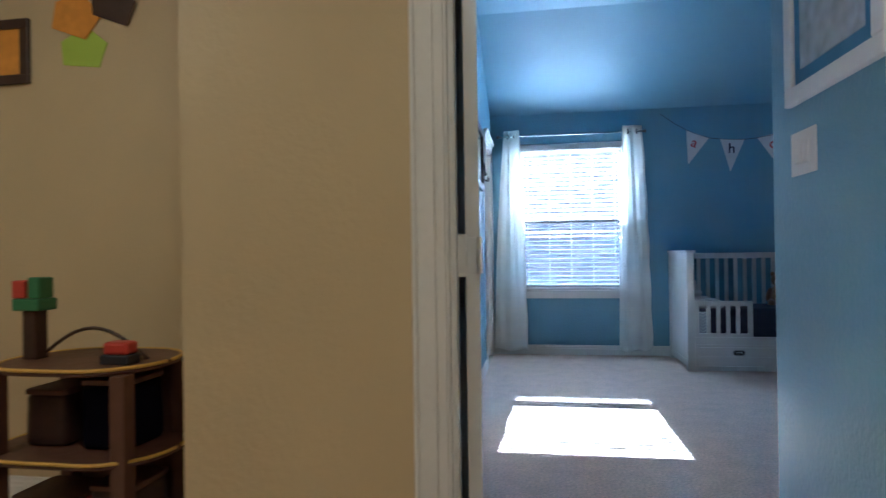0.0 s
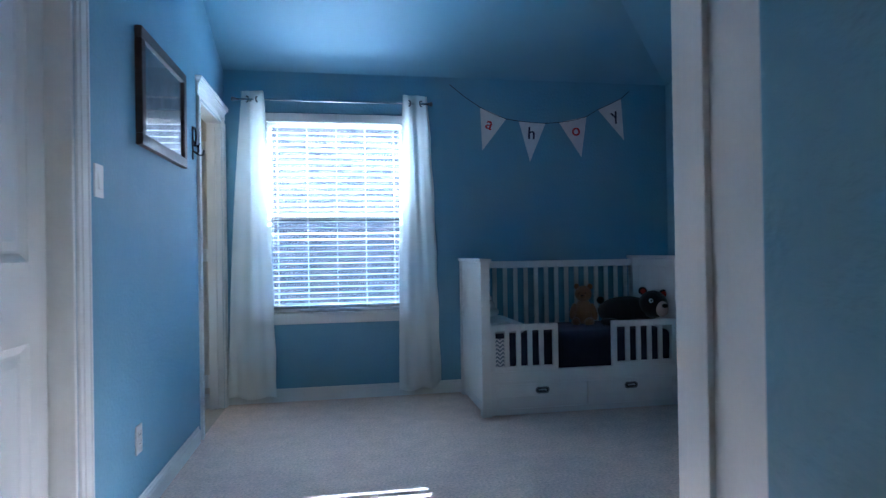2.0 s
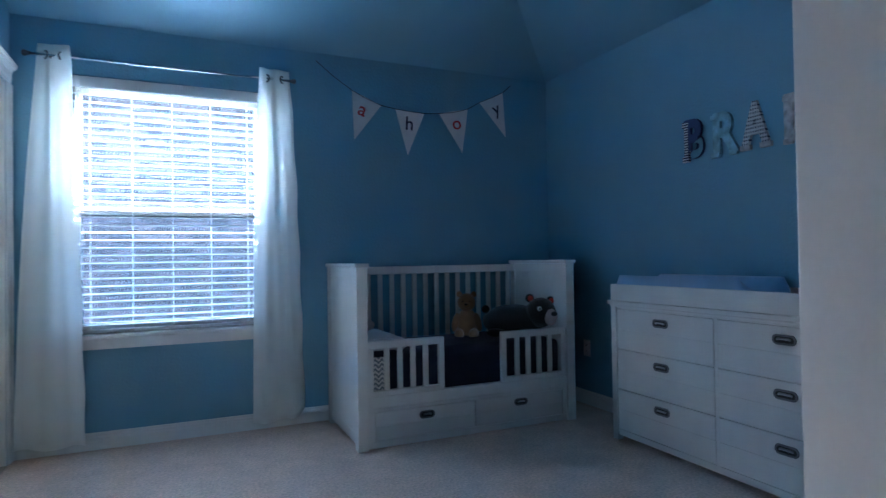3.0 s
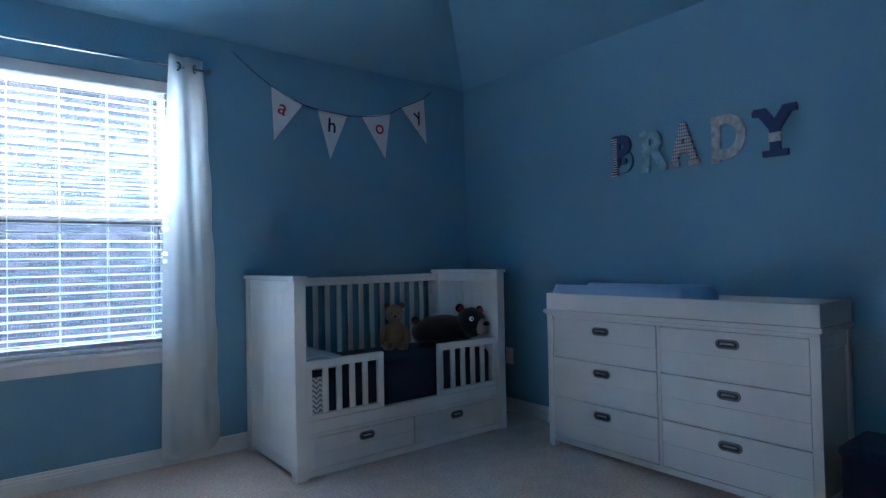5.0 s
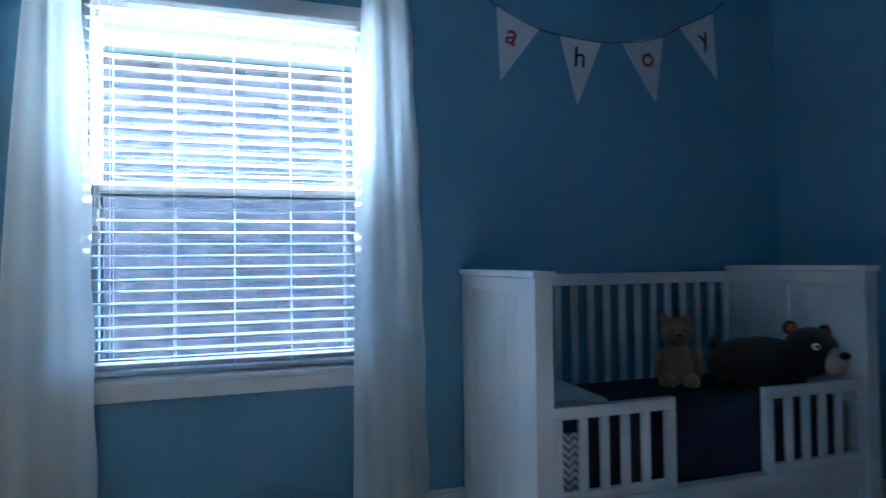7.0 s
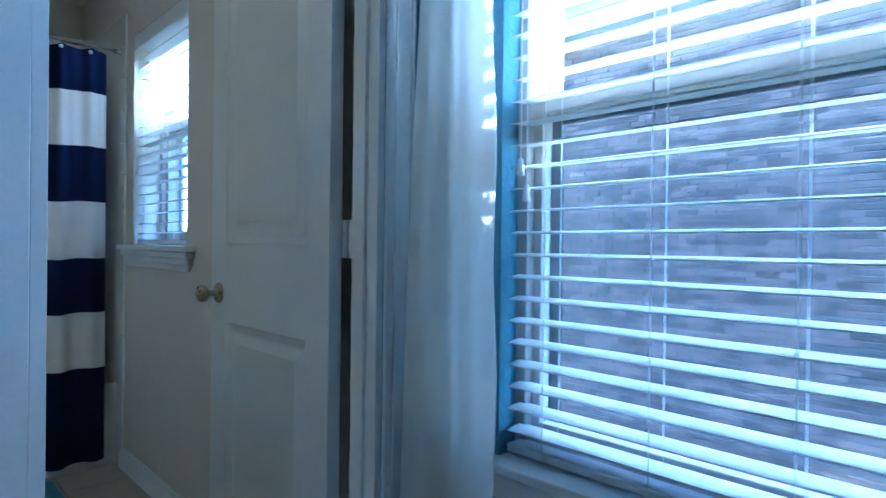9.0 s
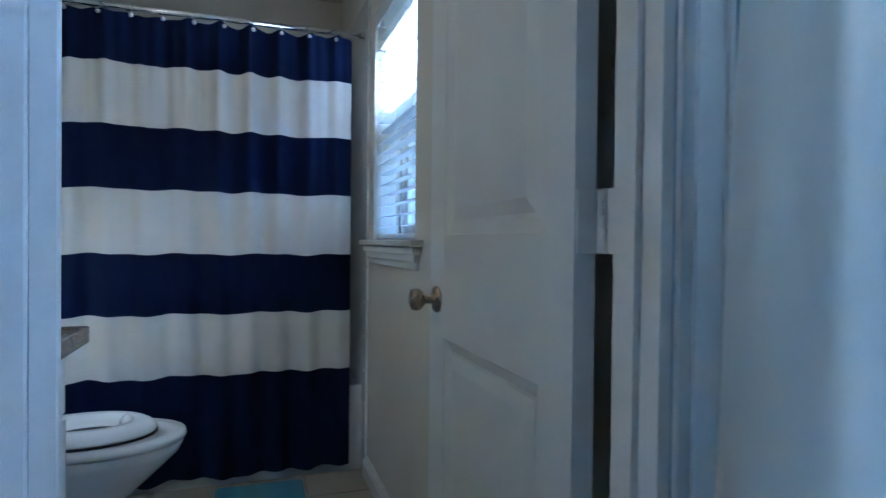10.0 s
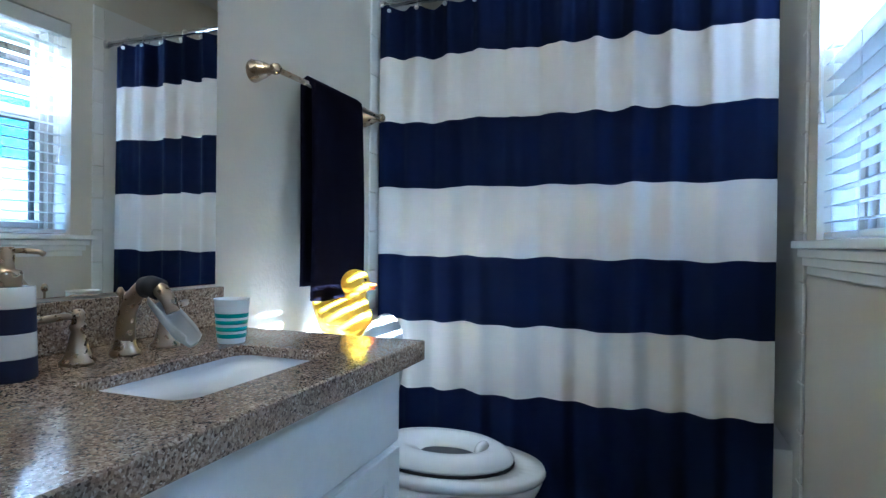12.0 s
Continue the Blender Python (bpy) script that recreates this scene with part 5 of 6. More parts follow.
# ---- vanity ----
vanity = thing("vanity_cabinet", pose(-0.613, 5.053, 0.0) @ Matrix.Diagonal((1.072, 1.045, 1, 1)), "white painted vanity cabinet with raised-panel doors", "vanity")
part("body", boxes([(-0.482, 0.482, 0.0, 0.49, 0.10, 0.788), (-0.482, 0.482, 0.0, 0.42, 0.0, 0.10)], 0.003), WHITE_PAINT, vanity)
part("drawer_front", boxes([(-0.472, 0.472, 0.491, 0.510, 0.615, 0.778)], 0.006), WHITE_PAINT, vanity)
for a, b in ((-0.472, -0.004), (0.004, 0.472)):
    d = part("door", boxes([(a, b, 0.491, 0.503, 0.115, 0.602), (a, a + 0.055, 0.503, 0.511, 0.115, 0.602), (b - 0.055, b, 0.503, 0.511, 0.115, 0.602), (a + 0.055, b - 0.055, 0.503, 0.511, 0.547, 0.602), (a + 0.055, b - 0.055, 0.503, 0.511, 0.115, 0.170)], 0.002), WHITE_PAINT, vanity)
    rings = [[Vector((x0, y, z0)), Vector((x1, y, z0)), Vector((x1, y, z1)), Vector((x0, y, z1))] for x0, x1, z0, z1, y in ((a + 0.06, b - 0.06, 0.175, 0.542, 0.5035), (a + 0.062, b - 0.062, 0.177, 0.540, 0.505), (a + 0.095, b - 0.095, 0.210, 0.507, 0.511))]
    part("raised_panel", loft(rings), WHITE_PAINT, d)
SX, SY = -0.750, 5.417                       # middle of the basin
counter = thing("countertop", pose(SX, SY, 0.79), "polished brown granite vanity top with a backsplash", "countertop")


def outer(x0, x1, y0, y1, z, n=5):
    return [Vector((x, y, z)) for x, y in ((x1, y1), (x0, y1), (x0, y0), (x1, y0)) for _ in range(n)]


cx0, cx1, cy0, cy1 = -1.145 - SX, -0.097 - SX, B_S + 0.002 - SY, 5.632 - SY
hole = (0.190, 0.110, 0.035)
slab = loft([rrect(*hole, 0.022), outer(cx0 + 0.03, cx1, cy0, cy1 - 0.03, 0.022), outer(cx0 + 0.03, cx1, cy0, cy1 - 0.03, 0.0), outer(cx0, cx1, cy0, cy1, 0.0), outer(cx0, cx1, cy0, cy1, 0.039), outer(cx0 + 0.003, cx1, cy0, cy1 - 0.003, 0.042), rrect(hole[0] + 0.002, hole[1] + 0.002, hole[2], 0.042), rrect(*hole, 0.040), rrect(*hole, 0.022)], caps=False)
part("slab", slab, GRANITE, counter)
part("backsplash", boxes([(-1.165 - SX, cx1, B_S + 0.002 - SY, B_S + 0.022 - SY, 0.042, 0.138)], 0.002), GRANITE, counter)
sink = part("sink", loft([rrect(0.214, 0.134, 0.05, 0.010), rrect(0.214, 0.134, 0.05, 0.0215), rrect(0.194, 0.114, 0.037, 0.0215), rrect(0.188, 0.107, 0.04, -0.01), rrect(0.168, 0.090, 0.05, -0.085), rrect(0.130, 0.062, 0.05, -0.118), rrect(0.025, 0.025, 0.02, -0.122)]), PORCELAIN, None, "white undermount sink basin in the granite top", True)
sink.matrix_world = pose(SX, SY, 0.79)
tagged(sink, "", "sink")
part("drain", lathe(((0.0, -0.1195), (0.012, -0.1195), (0.021, -0.1205), (0.023, -0.1225), (0.0, -0.1226)), 24), STEEL, sink, "brushed nickel drain ring", True)

faucet = thing("faucet", pose(-0.770, 5.185, 0.832), "brushed nickel widespread faucet with a toddler spout extender", "faucet")
part("base", lathe(((0.026, 0.0), (0.027, 0.004), (0.022, 0.010), (0.018, 0.022), (0.015, 0.05)), 24), STEEL, faucet, "", True)
arc = [(0, 0, 0.020), (0, 0.001, 0.050), (0, 0.006, 0.078), (0, 0.018, 0.104), (0, 0.038, 0.122), (0, 0.062, 0.128), (0, 0.086, 0.121), (0, 0.104, 0.104), (0, 0.114, 0.084)]
part("spout", tube(arc, 0.0175, 18, r_end=0.0125), STEEL, faucet, "", True)
part("lift_rod", lathe(((0.0022, 0.0), (0.0022, 0.105), (0.006, 0.108), (0.0075, 0.114), (0.004, 0.122), (0.0, 0.123)), 12, pose(-0.012, -0.026, 0)), STEEL, faucet, "", True)
ext = part("spout_extender", tube([(0, 0.046, 0.1255), (0, 0.062, 0.128), (0, 0.082, 0.123)], 0.0195, 16), RUBBER_AND_SHADE, faucet, "dark rubber sleeve of the spout extender", True)
part("trough", loft([[Vector((w * math.cos(a), y + 0.25 * w * math.sin(a), z + w * math.sin(a))) for a in (math.pi * (1 + i / 10) for i in range(11))] + [Vector((0.86 * w * math.cos(a), y + 0.2 * w * math.sin(a), z + 0.003 + 0.86 * w * math.sin(a))) for a in (math.pi * (2 - i / 10) for i in range(11))]
    for y, z, w in ((0.072, 0.108, 0.018), (0.105, 0.088, 0.026), (0.140, 0.060, 0.027), (0.160, 0.044, 0.020))]), CLEAR_PLASTIC, ext, "milky plastic water trough", True)
for sx in (1, -1):
    h = part("handle_base", lathe(((0.027, 0.0), (0.028, 0.005), (0.022, 0.010), (0.019, 0.020), (0.013, 0.044), (0.010, 0.056), (0.013, 0.060), (0.013, 0.066), (0.009, 0.072), (0.011, 0.076), (0.012, 0.084), (0.008, 0.092), (0.0, 0.094)), 24, pose(sx * 0.094, 0.0, 0)), STEEL, faucet, "", True)
    d = Vector((1, -0.35, 0)).normalized() if sx > 0 else Vector((-0.8, -0.2, 0)).normalized()
    b = Vector((sx * 0.094, 0, 0.080))
    part("lever", tube([b, b + d * 0.02 + Vector((0, 0, 0.002)), b + d * 0.05 + Vector((0, 0, -0.001)), b + d * 0.075 + Vector((0, 0, 0.0))], 0.0055, 12, r_end=0.0075), STEEL, h, "", True)

cup = thing("cup", pose(-0.955, 5.272, 0.832), "white plastic cup with teal stripes on the granite top", "cup")
part("body", lathe(((0.026, 0.0), (0.0275, 0.002), (0.0355, 0.090), (0.0365, 0.092), (0.0345, 0.092), (0.0265, 0.006), (0.0, 0.005)), 32), WHITE_PLASTIC, cup, "", True)
for z in (0.016, 0.030, 0.044, 0.058):
    r0 = 0.0275 + 0.008 * z / 0.09
    part("stripe", lathe(((r0 + 0.0002, z - 0.0042), (r0 + 0.0006, z - 0.004), (r0 + 0.0012, z + 0.004), (r0 + 0.0008, z + 0.0042)), 32), TEAL, cup, "teal stripe", True)
soap = thing("soap_dispenser", pose(-0.556, 5.190, 0.832) @ Matrix.Diagonal((0.95, 0.95, 0.93, 1)), "navy and white striped soap dispenser with a steel pump", "soap dispenser")
for k, (z0, z1) in enumerate(((0.0, 0.036), (0.036, 0.076), (0.076, 0.116), (0.116, 0.150))):
    a, b = 0.043 - 0.004 * z0 / 0.15, 0.043 - 0.004 * z1 / 0.15
    part("band", lathe(((a - (0.002 if k == 0 else 0), z0), (a, z0 + 0.002), (b, z1 - 0.0002), (b - (0.006 if k == 3 else 0), z1)), 36), PORCELAIN if k % 2 else NAVY_INK, soap, "white glazed band" if k % 2 else "navy glazed band", True)
part("collar", lathe(((0.020, 0.150), (0.022, 0.152), (0.022, 0.172), (0.020, 0.176), (0.012, 0.178), (0.011, 0.186), (0.011, 0.212), (0.009, 0.214)), 24), STEEL, soap, "", True)
part("nozzle", tube([(0, 0, 0.207), (-0.012, 0.022, 0.208), (-0.022, 0.044, 0.206), (-0.025, 0.050, 0.202)], 0.0045, 10), STEEL, soap, "", True)
mir = thing("bathroom_mirror", pose(-0.625, B_S + 0.001, 0.934), "frameless bathroom mirror above the vanity", "mirror")
part("backing", boxes([(-0.524, 0.524, 0.0, 0.003, 0.001, 1.06)]), PEWTER, mir)
part("mirror_glass", boxes([(-0.525, 0.525, 0.003, 0.007, 0.0, 1.061)], 0.0012), MIRROR, mir)

# ---- toilet ----
toilet = thing("toilet", pose(-1.545, 5.075, 0.0), "white two-piece toilet with its lid raised", "toilet")


def oval(y0, y1, w, z, n=36, back=0.75):
    """An egg-shaped ring, blunt at the back."""
    pts = []
    cy, ry = (y0 + y1) / 2, (y1 - y0) / 2
    for i in range(n):
        a = 6.283185 * i / n
        s = math.sin(a)
        ww = w * (1.0 if s > 0 else 1.0)
        c = math.cos(a)
        e = 1.0 if s > 0 else back
        pts.append(Vector((ww * (abs(c) ** e) * (1 if c > 0 else -1), cy + ry * s, z)))
    return pts


part("bowl", loft([oval(0.16, 0.56, 0.115, 0.0), oval(0.16, 0.555, 0.11, 0.03), oval(0.17, 0.53, 0.095, 0.12), oval(0.15, 0.56, 0.105, 0.20), oval(0.14, 0.66, 0.150, 0.29), oval(0.14, 0.735, 0.178, 0.36), oval(0.14, 0.748, 0.184, 0.392), oval(0.15, 0.740, 0.178, 0.398), oval(0.27, 0.66, 0.115, 0.398), oval(0.28, 0.64, 0.105, 0.36), oval(0.33, 0.55, 0.06, 0.22)]), PORCELAIN, toilet, "", True)
part("tank", loft([rrect(0.195, 0.085, 0.03, 0.385, 5, 0, 0.10), rrect(0.212, 0.094, 0.03, 0.50, 5, 0, 0.10), rrect(0.222, 0.098, 0.03, 0.715, 5, 0, 0.10)]), PORCELAIN, toilet, "", True)
part("tank_lid", loft([rrect(0.228, 0.103, 0.03, 0.7155, 5, 0, 0.104), rrect(0.234, 0.103, 0.03, 0.720, 5, 0, 0.104), rrect(0.234, 0.103, 0.03, 0.742, 5, 0, 0.104), rrect(0.222, 0.094, 0.03, 0.750, 5, 0, 0.104)]), PORCELAIN, toilet, "", True)
part("seat", loft([oval(0.215, 0.752, 0.186, 0.400), oval(0.210, 0.757, 0.190, 0.412), oval(0.215, 0.752, 0.186, 0.424), oval(0.29, 0.665, 0.118, 0.424), oval(0.285, 0.67, 0.122, 0.402)]), SEAT_PLASTIC, toilet, "", True)
lid = part("seat_lid", loft([oval(0.0, 0.40, 0.180, 0.0), oval(-0.002, 0.405, 0.184, 0.008), oval(0.004, 0.398, 0.178, 0.016), oval(0.03, 0.36, 0.14, 0.022)]), SEAT_PLASTIC, toilet, "raised seat lid", True, pose(0, 0.225, 0.430, 83))
for sx in (-0.07, 0.07):
    part("seat_hinge", rod((sx - 0.02, 0.215, 0.418), (sx + 0.02, 0.215, 0.418), 0.011, n=12), SEAT_PLASTIC, toilet, "", True)
part("flush_lever", tube([(0.18, 0.200, 0.67), (0.18, 0.212, 0.67), (0.13, 0.216, 0.665)], 0.006, 10), CHROME, toilet, "", True)
potty = thing("potty_seat", pose(-1.545, 5.10, 0.4245) @ Matrix.Diagonal((0.95, 0.93, 0.84, 1)), "white toddler potty seat lying on the toilet", "potty seat")
part("gasket", loft([oval(0.245, 0.690, 0.158, 0.0), oval(0.243, 0.692, 0.160, 0.005), oval(0.245, 0.690, 0.158, 0.010), oval(0.33, 0.60, 0.08, 0.010), oval(0.33, 0.60, 0.08, 0.0)]), RUBBER_AND_SHADE, potty, "dark rubber rim", True)
part("ring", loft([oval(0.246, 0.688, 0.156, 0.010), oval(0.243, 0.690, 0.158, 0.020), oval(0.255, 0.675, 0.148, 0.040), oval(0.275, 0.65, 0.130, 0.054), oval(0.330, 0.610, 0.092, 0.053), oval(0.385, 0.585, 0.060, 0.036), oval(0.395, 0.575, 0.052, 0.013)]), SEAT_PLASTIC, potty, "", True)
# thin dark disc painted in for the shade down the opening
part("well", loft([oval(0.388, 0.580, 0.056, 0.0145), oval(0.388, 0.580, 0.056, 0.017)]), RUBBER_AND_SHADE, potty, "dark disc standing in for the shade in the opening")
part("splash_guard", blob(bmesh.new(), (0, 0.592, 0.045), 0.036, 1.3, 0.55, 0.75, None, 0.0), SEAT_PLASTIC, potty, "", True)
part("sticker", rod((0.085, 0.275, 0.0505), (0.085, 0.275, 0.0512), 0.012, n=18), RED_FELT, potty, "small red printed mark")

duck = thing("rubber_duck", pose(-1.500, 5.235, 0.750, 0, 0, 118), "large yellow rubber duck standing on the toilet tank", "rubber duck")
part("body", loft([[Vector((x, r * w * math.cos(a), zc + r * hgt * math.sin(a))) for a in (6.2832 * i / 24 for i in range(24))] for x, r, zc, w, hgt in ((-0.098, 0.006, 0.112, 1, 1), (-0.092, 0.020, 0.104, 1.0, 0.8), (-0.072, 0.044, 0.074, 1.15, 0.95), (-0.045, 0.060, 0.062, 1.1, 1.0), (-0.005, 0.068, 0.066, 1.05, 0.97), (0.035, 0.062, 0.066, 1.08, 1.05), (0.065, 0.042, 0.068, 1.15, 1.2), (0.078, 0.010, 0.070, 1, 1))]), YELLOW, duck, "", True)
part("head", ball((0.028, 0, 0.172), 0.043, sx=1.02, sz=0.98), YELLOW, duck, "", True)
part("neck", lathe(((0.040, 0.100), (0.032, 0.130), (0.034, 0.150)), 22, pose(0.028, 0, 0)), YELLOW, duck, "", True)
part("bill", blob(bmesh.new(), (0.074, 0, 0.166), 0.018, 1.05, 0.9, 0.38, None, 0), ORANGE, duck, "orange bill", True)
part("bill_tip", blob(bmesh.new(), (0.076, 0, 0.156), 0.014, 0.9, 0.8, 0.35, None, 0), ORANGE, duck, "", True)
for s in (-1, 1):
    part("wing", blob(bmesh.new(), (-0.018, s * 0.062, 0.082), 0.040, 1.15, 0.32, 0.75, Matrix.Rotation(radians(-12), 4, "Y"), 0), YELLOW, duck, "", True)
    part("eye", ball((0.055, s * 0.026, 0.184), 0.006), BLACK_PLUSH, duck, "", True)

# ---- towel ----
tbar = thing("towel_bar", pose(-1.622, B_S, 1.515), "brushed nickel towel bar on the bathroom wall", "towel bar")
part("bar", rod((-0.318, 0.075, 0), (0.318, 0.075, 0), 0.008), STEEL, tbar, "", True)
for sx in (-0.324, 0.324):
    part("post", lathe(((0.031, 0.0), (0.032, 0.004), (0.030, 0.012), (0.023, 0.034), (0.016, 0.052), (0.0125, 0.060), (0.0145, 0.066), (0.0165, 0.075), (0.0145, 0.084), (0.008, 0.090), (0.0, 0.091)), 24, pose(sx, 0, 0, -90)), STEEL, tbar, "", True)


def towel_sheet(u, v):
    x = -0.1525 + 0.305 * u + 0.004 * math.sin(9 * v)
    s = v * 1.30
    front = 0.65
    if s < front:
        y, z = 0.092 + 0.006 * math.sin(7 * u + 4 * v) + 0.012 * (1 - s / front), -front + s
        z -= 0.028 * u
        x -= 0.012 * (1 - s / front)
    elif s < front + 0.04:
        a = (s - front) / 0.04 * math.pi
        y, z = 0.075 + 0.016 * math.cos(a), 0.012 * math.sin(a)
    else:
        y, z = 0.059 - 0.004 * math.sin(5 * u), -(s - front - 0.04)
    return (-x, y, z)


towel = part("towel", sheet(22, 70, towel_sheet), NAVY_TERRY, None, "dark navy terry towel folded over the towel bar", True)
towel.matrix_world = pose(-1.605, B_S, 1.520)
tagged(thick(towel, 0.012), "", "towel")
mat_ob = part("bath_mat", soft_block(-2.035, -1.48, 5.90, 6.255, -0.0055, 0.016, 0.010, 0.002, 5, 16), MAT_BLUE, None, "aqua blue bath mat beside the tub", True)
tagged(mat_ob, "", "bath mat")

# ---- hall ----
table = thing("toy_table", pose(-1.0, 2.30, 0.0), "wooden tiered toy table with yellow edges in the hall nook", "toy table")
for z, w in ((0.695, 0.27), (0.42, 0.30), (0.10, 0.30)):
    part("tier", loft([rrect(w, 0.20, 0.19, z, 9), rrect(w + 0.006, 0.206, 0.19, z + 0.008, 9), rrect(w, 0.20, 0.19, z + 0.02, 9)]), TOY_WOOD, table, "dark wooden shelf")
    part("edge_band", tube([(p.x, p.y, z + 0.018) for p in rrect(w + 0.004, 0.204, 0.19, 0.0, 9)], 0.006, 8), TOY_YELLOW, table, "yellow rim", True)
for x in (-0.22, 0.22):
    for y in (-0.15, 0.15):
        part("leg", boxes([(x - 0.025, x + 0.025, y - 0.025, y + 0.025, 0, 0.695)], 0.004), TOY_WOOD, table)
part("back", boxes([(-0.25, 0.25, 0.17, 0.19, 0.12, 0.69)], 0.002), TOY_WOOD, table)
arch = part("handle_arch", tube([(-0.20 + 0.40 * i / 12, 0.0, 0.715 + 0.10 * math.sin(math.pi * i / 12)) for i in range(13)], 0.006, 8), DARK_WOOD, table, "", True)
for bx, by, w, h, z0, mt, lab in ((-0.12, 0.02, 0.075, 0.17, 0.44, DARK_WOOD, "dark brown toy box on the middle shelf"), (0.11, 0.0, 0.085, 0.21, 0.44, NAVY_TERRY, "dark cloth toy bag on the middle shelf"), (-0.10, -0.02, 0.11, 0.16, 0.12, TOY_RED, "dull red toy tub on the lowest shelf"), (0.13, 0.0, 0.08, 0.20, 0.12, DARK_WOOD, "brown toy box on the lowest shelf")):
    tb = thing("toy_box", pose(-1.0 + bx, 2.30 + by, z0), lab, "toy box", "toys on the toy table")
    part("body", soft_block(-w, w, -0.09, 0.09, 0.0, h, 0.02, 0.004, int(1000 * w), 8), mt, tb, "", True)
    part("rim", loft([rrect(w * 0.98, 0.088, 0.02, h - 0.004), rrect(w * 1.03, 0.094, 0.02, h - 0.002), rrect(w * 1.03, 0.094, 0.02, h + 0.012), rrect(w * 0.98, 0.088, 0.02, h + 0.014)]), TOY_WOOD, tb)
toy = thing("toy_figure", pose(-1.20, 2.28, 0.715), "small green and red toy on the toy table", "toy")
part("post", boxes([(-0.025, 0.025, -0.025, 0.025, 0.0, 0.16)], 0.004), DARK_WOOD, toy)
part("cap", boxes([(-0.05, 0.05, -0.04, 0.04, 0.16, 0.20)], 0.006), TOY_GREEN, toy)
part("block", boxes([(-0.06, -0.01, -0.03, 0.03, 0.20, 0.26)], 0.006), TOY_RED, toy)
part("block", boxes([(0.0, 0.045, -0.03, 0.03, 0.20, 0.27)], 0.006), TOY_GREEN, toy)
car = thing("toy_block", pose(-0.84, 2.22, 0.715), "red and black toy on the toy table", "toy")
part("base", boxes([(-0.05, 0.05, -0.03, 0.03, 0.0, 0.03)], 0.005), RUBBER_AND_SHADE, car)
part("body", boxes([(-0.04, 0.045, -0.028, 0.028, 0.03, 0.07)], 0.01), TOY_RED, car)
art = thing("picture_frame", pose(-1.86, 2.78, 1.80), "small dark frame with an orange picture in the hall nook", "picture frame")
part("frame", boxes([(-0.17, 0.17, -0.02, 0, 0, 0.04), (-0.17, 0.17, -0.02, 0, 0.24, 0.28), (-0.17, -0.13, -0.02, 0, 0.04, 0.24), (0.13, 0.17, -0.02, 0, 0.04, 0.24)], 0.003), DARK_WOOD, art)
part("print", boxes([(-0.131, 0.131, -0.008, -0.002, 0.039, 0.241)]), PAPER_ORANGE, art)
craft = thing("paper_craft", pose(-1.42, 2.78, 1.87), "lime and orange paper cut-out pinned in the hall nook", "paper craft")
part("lower_sheet", loft([[Vector((x, y, z)) for x, z in ((-0.11, 0.0), (0.06, -0.02), (0.10, 0.08), (0.0, 0.16), (-0.12, 0.10))] for y in (-0.004, -0.001)]), PAPER_LIME, craft)
part("upper_sheet", loft([[Vector((x, y, z)) for x, z in ((-0.16, 0.16), (0.0, 0.10), (0.08, 0.20), (-0.02, 0.30), (-0.14, 0.27))] for y in (-0.010, -0.006)]), PAPER_ORANGE, craft)
part("bow", loft([[Vector((x, y, z)) for x, z in ((0.04, 0.20), (0.20, 0.14), (0.24, 0.24), (0.12, 0.34), (0.03, 0.32))] for y in (-0.014, -0.011)]), DARK_WOOD, craft, "dark paper bow")
GLOW = bpy.data.materials.new("added_hall_glow")
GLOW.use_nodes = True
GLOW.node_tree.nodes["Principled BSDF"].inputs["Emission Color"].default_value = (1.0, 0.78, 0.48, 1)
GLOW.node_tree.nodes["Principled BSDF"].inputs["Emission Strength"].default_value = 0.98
GLOW_BATH = GLOW.copy()
GLOW_BATH.name = "warm_vanity_glass"
GLOW_BATH.node_tree.nodes["Principled BSDF"].inputs["Emission Strength"].default_value = 0.6
# two unseen lamps added: one lights the door jamb, the other the nook
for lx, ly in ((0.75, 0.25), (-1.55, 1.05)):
    lamp = thing("added_hall_light", pose(lx, ly, 2.40), "round frosted ceiling light added out of view to warm the hall", "ceiling light", "hall ceiling lights")
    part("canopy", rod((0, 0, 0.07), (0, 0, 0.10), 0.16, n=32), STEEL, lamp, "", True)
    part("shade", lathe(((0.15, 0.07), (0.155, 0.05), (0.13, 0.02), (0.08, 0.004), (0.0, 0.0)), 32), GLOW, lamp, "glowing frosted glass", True)

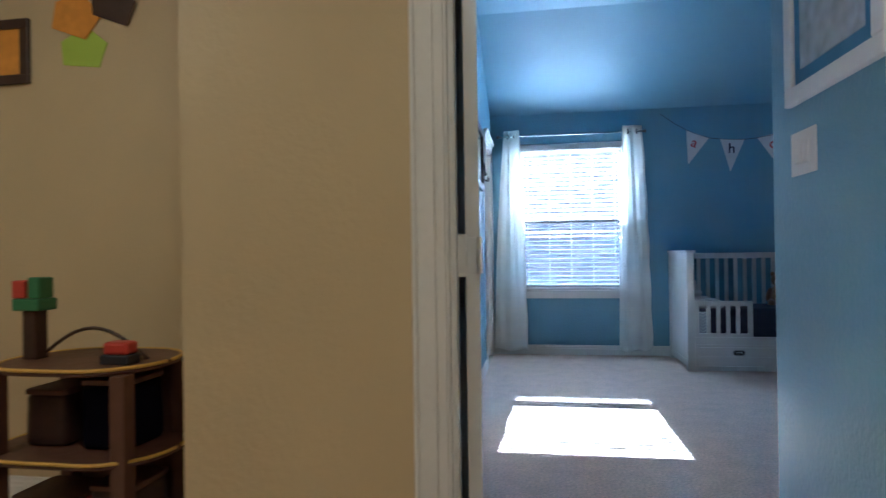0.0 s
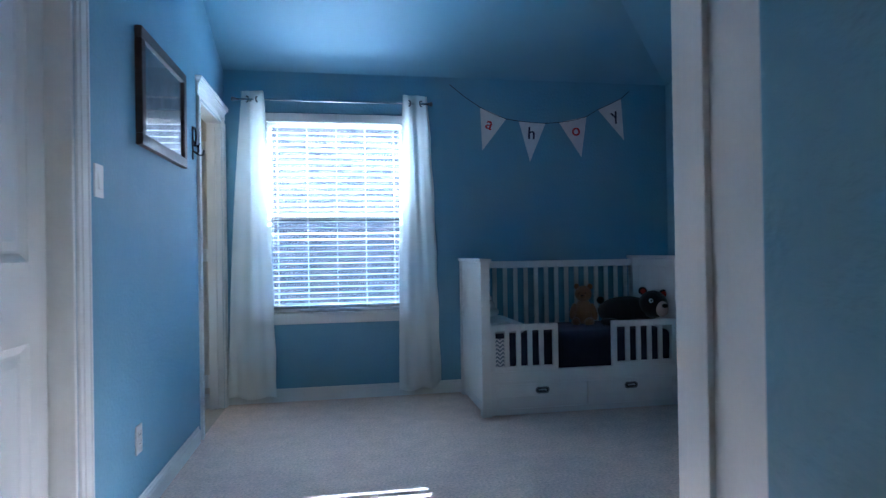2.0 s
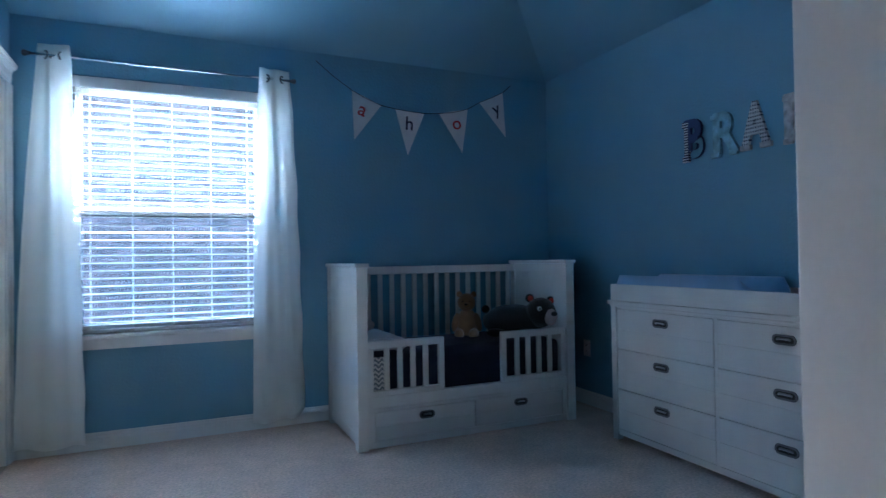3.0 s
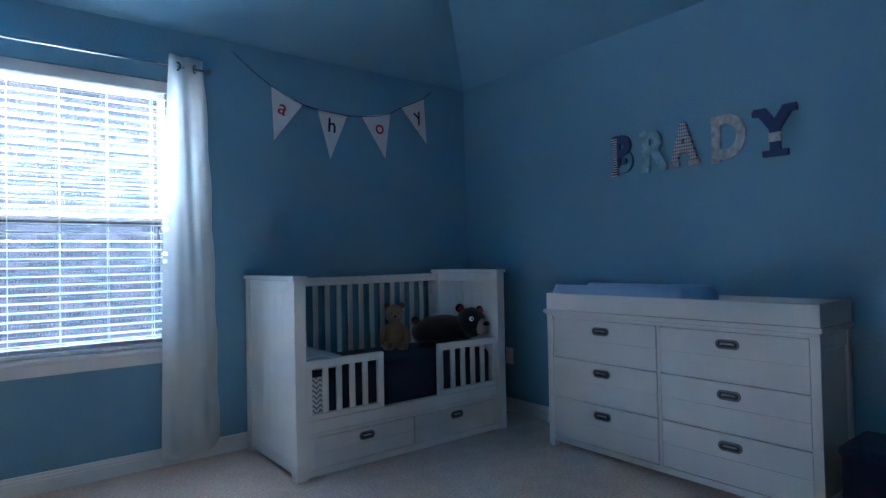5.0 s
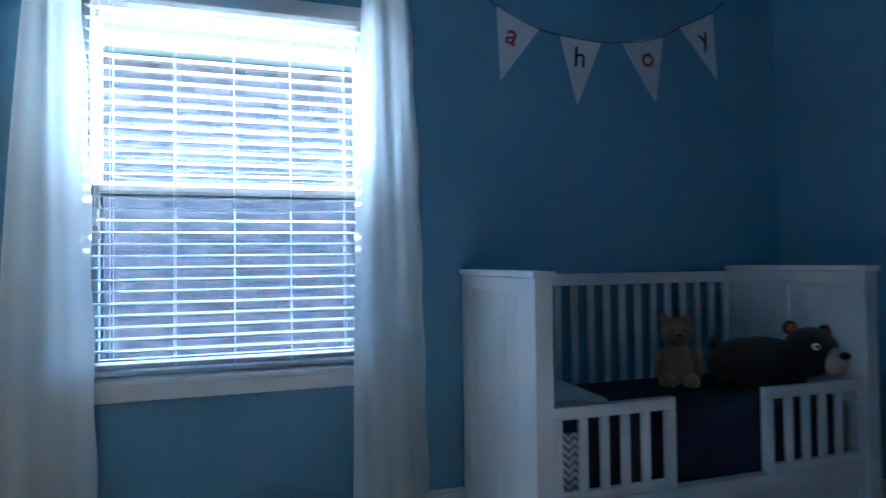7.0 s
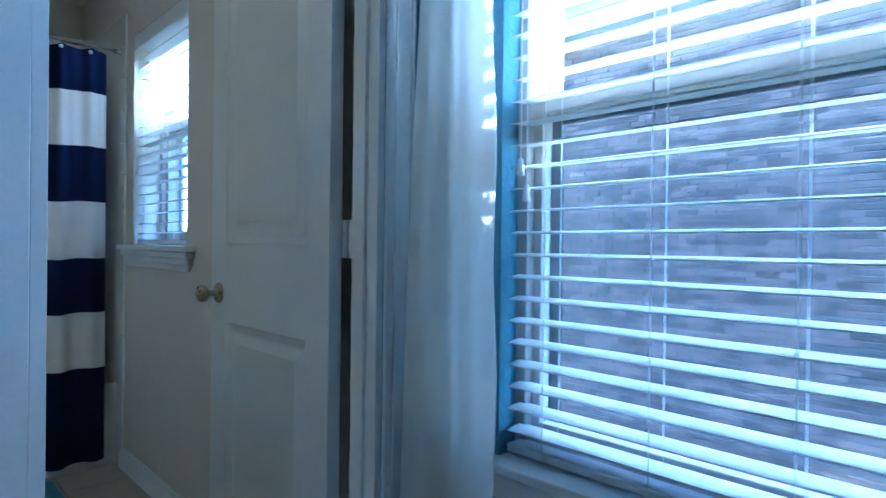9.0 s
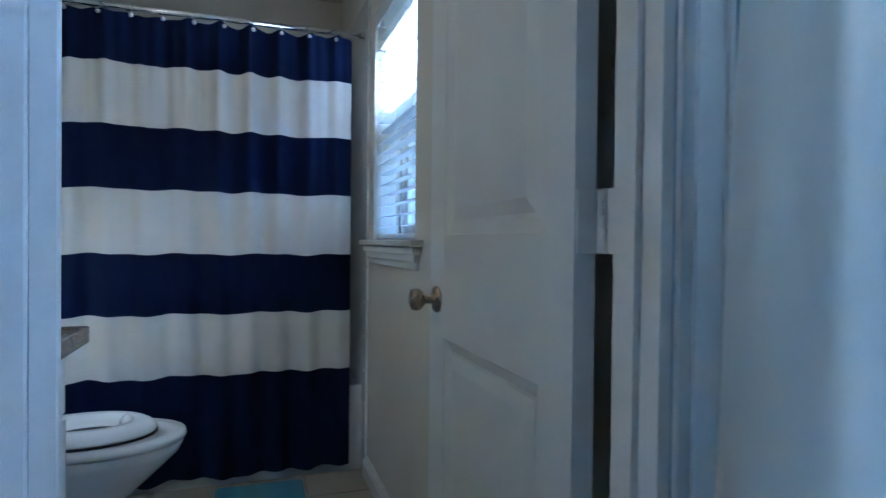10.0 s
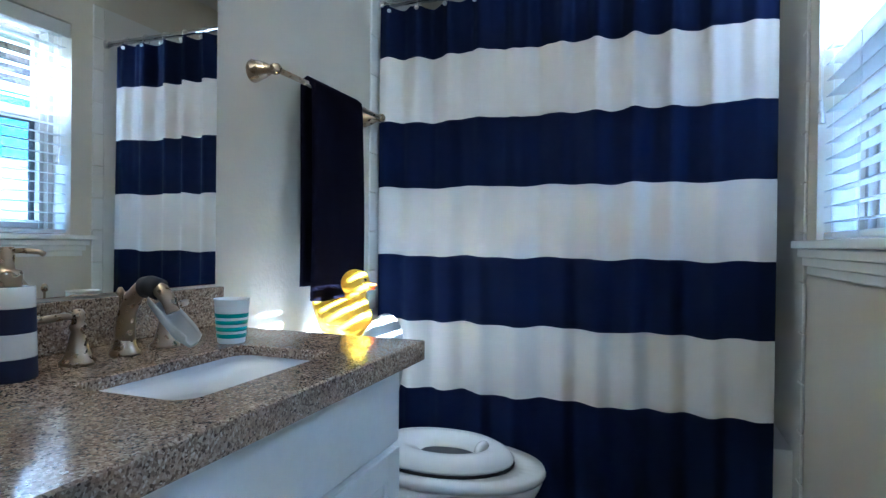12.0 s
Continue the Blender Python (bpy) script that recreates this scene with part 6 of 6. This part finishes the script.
# unseen fixture added for a little warm light in the bathroom
vlight = thing("added_vanity_light", pose(-0.60, B_S, 2.16), "three-lamp vanity light added out of view to warm the bathroom", "vanity light")
part("backplate", boxes([(-0.30, 0.30, 0.0, 0.02, -0.05, 0.05)], 0.006), STEEL, vlight)
for x in (-0.21, 0.0, 0.21):
    a = part("arm", tube([(x, 0.018, 0.0), (x, 0.06, 0.01), (x, 0.09, 0.0), (x, 0.09, -0.02)], 0.007, 10), STEEL, vlight, "", True)
    part("shade", lathe(((0.022, -0.02), (0.035, -0.05), (0.048, -0.11), (0.0, -0.111)), 20, pose(x, 0.09, 0)), GLOW_BATH, a, "frosted glass shade", True)

# ---- pieces: floor tiles and bricks ----
bath_floor = bpy.data.objects["bath_floor"]
tile_me = None
for i in range(9):
    for j in range(5):
        x0, y0 = -2.78 + 0.305 * i, B_S + 0.305 * j
        if x0 + 0.30 > 0.0:
            continue
        if tile_me is None:
            tl = part("tile", box(0.002, 0.300, 0.002, 0.300, -0.010, 0.0, bevel=0.0015, seg=1), TILE, bath_floor)
            tile_me = tl.data
        else:
            tl = new("tile", tile_me)
            tl.parent = bath_floor
        tl.location = (x0, y0 if y0 + 0.3 < B_N + 0.02 else y0, 0.0)

wall_part = [o for o in house.children if o.name.startswith("wall")][0]
BL, BH, JT = 0.194, 0.057, 0.010
brick_me = None
verts, faces = [], []
rnd = random.Random(5)
for row in range(98):
    z = 0.005 + row * (BH + JT)
    for col in range(-78, 44):
        x = col * (BL + JT) + (row % 2) * (BL + JT) / 2
        dy = rnd.uniform(-0.003, 0.002)
        if -0.20 < x < 1.20 and 44 <= row < 84:
            if brick_me is None:
                b = part("brick", box(-BL / 2, BL / 2, -0.004, 0.05, 0, BH, bevel=0.004, seg=1), BRICK, wall_part)
                brick_me = b.data
            else:
                b = new("brick", brick_me)
                b.parent = wall_part
            b.location = (x, dy, z)
        else:
            n = len(verts)
            for yy in (dy - 0.004, 0.05):
                verts += [(x - BL / 2, yy, z), (x + BL / 2, yy, z), (x + BL / 2, yy, z + BH), (x - BL / 2, yy, z + BH)]
            faces += [(n, n + 1, n + 2, n + 3), (n, n + 4, n + 5, n + 1), (n + 1, n + 5, n + 6, n + 2), (n + 2, n + 6, n + 7, n + 3), (n + 3, n + 7, n + 4, n)]
far_me = bpy.data.meshes.new("brickwork")
far_me.from_pydata(verts, [], faces)
far_me.materials.append(BRICK_FAR)
far = tagged(new("brickwork", far_me), "brown brick courses", "", "", "stuff")
far.parent = house
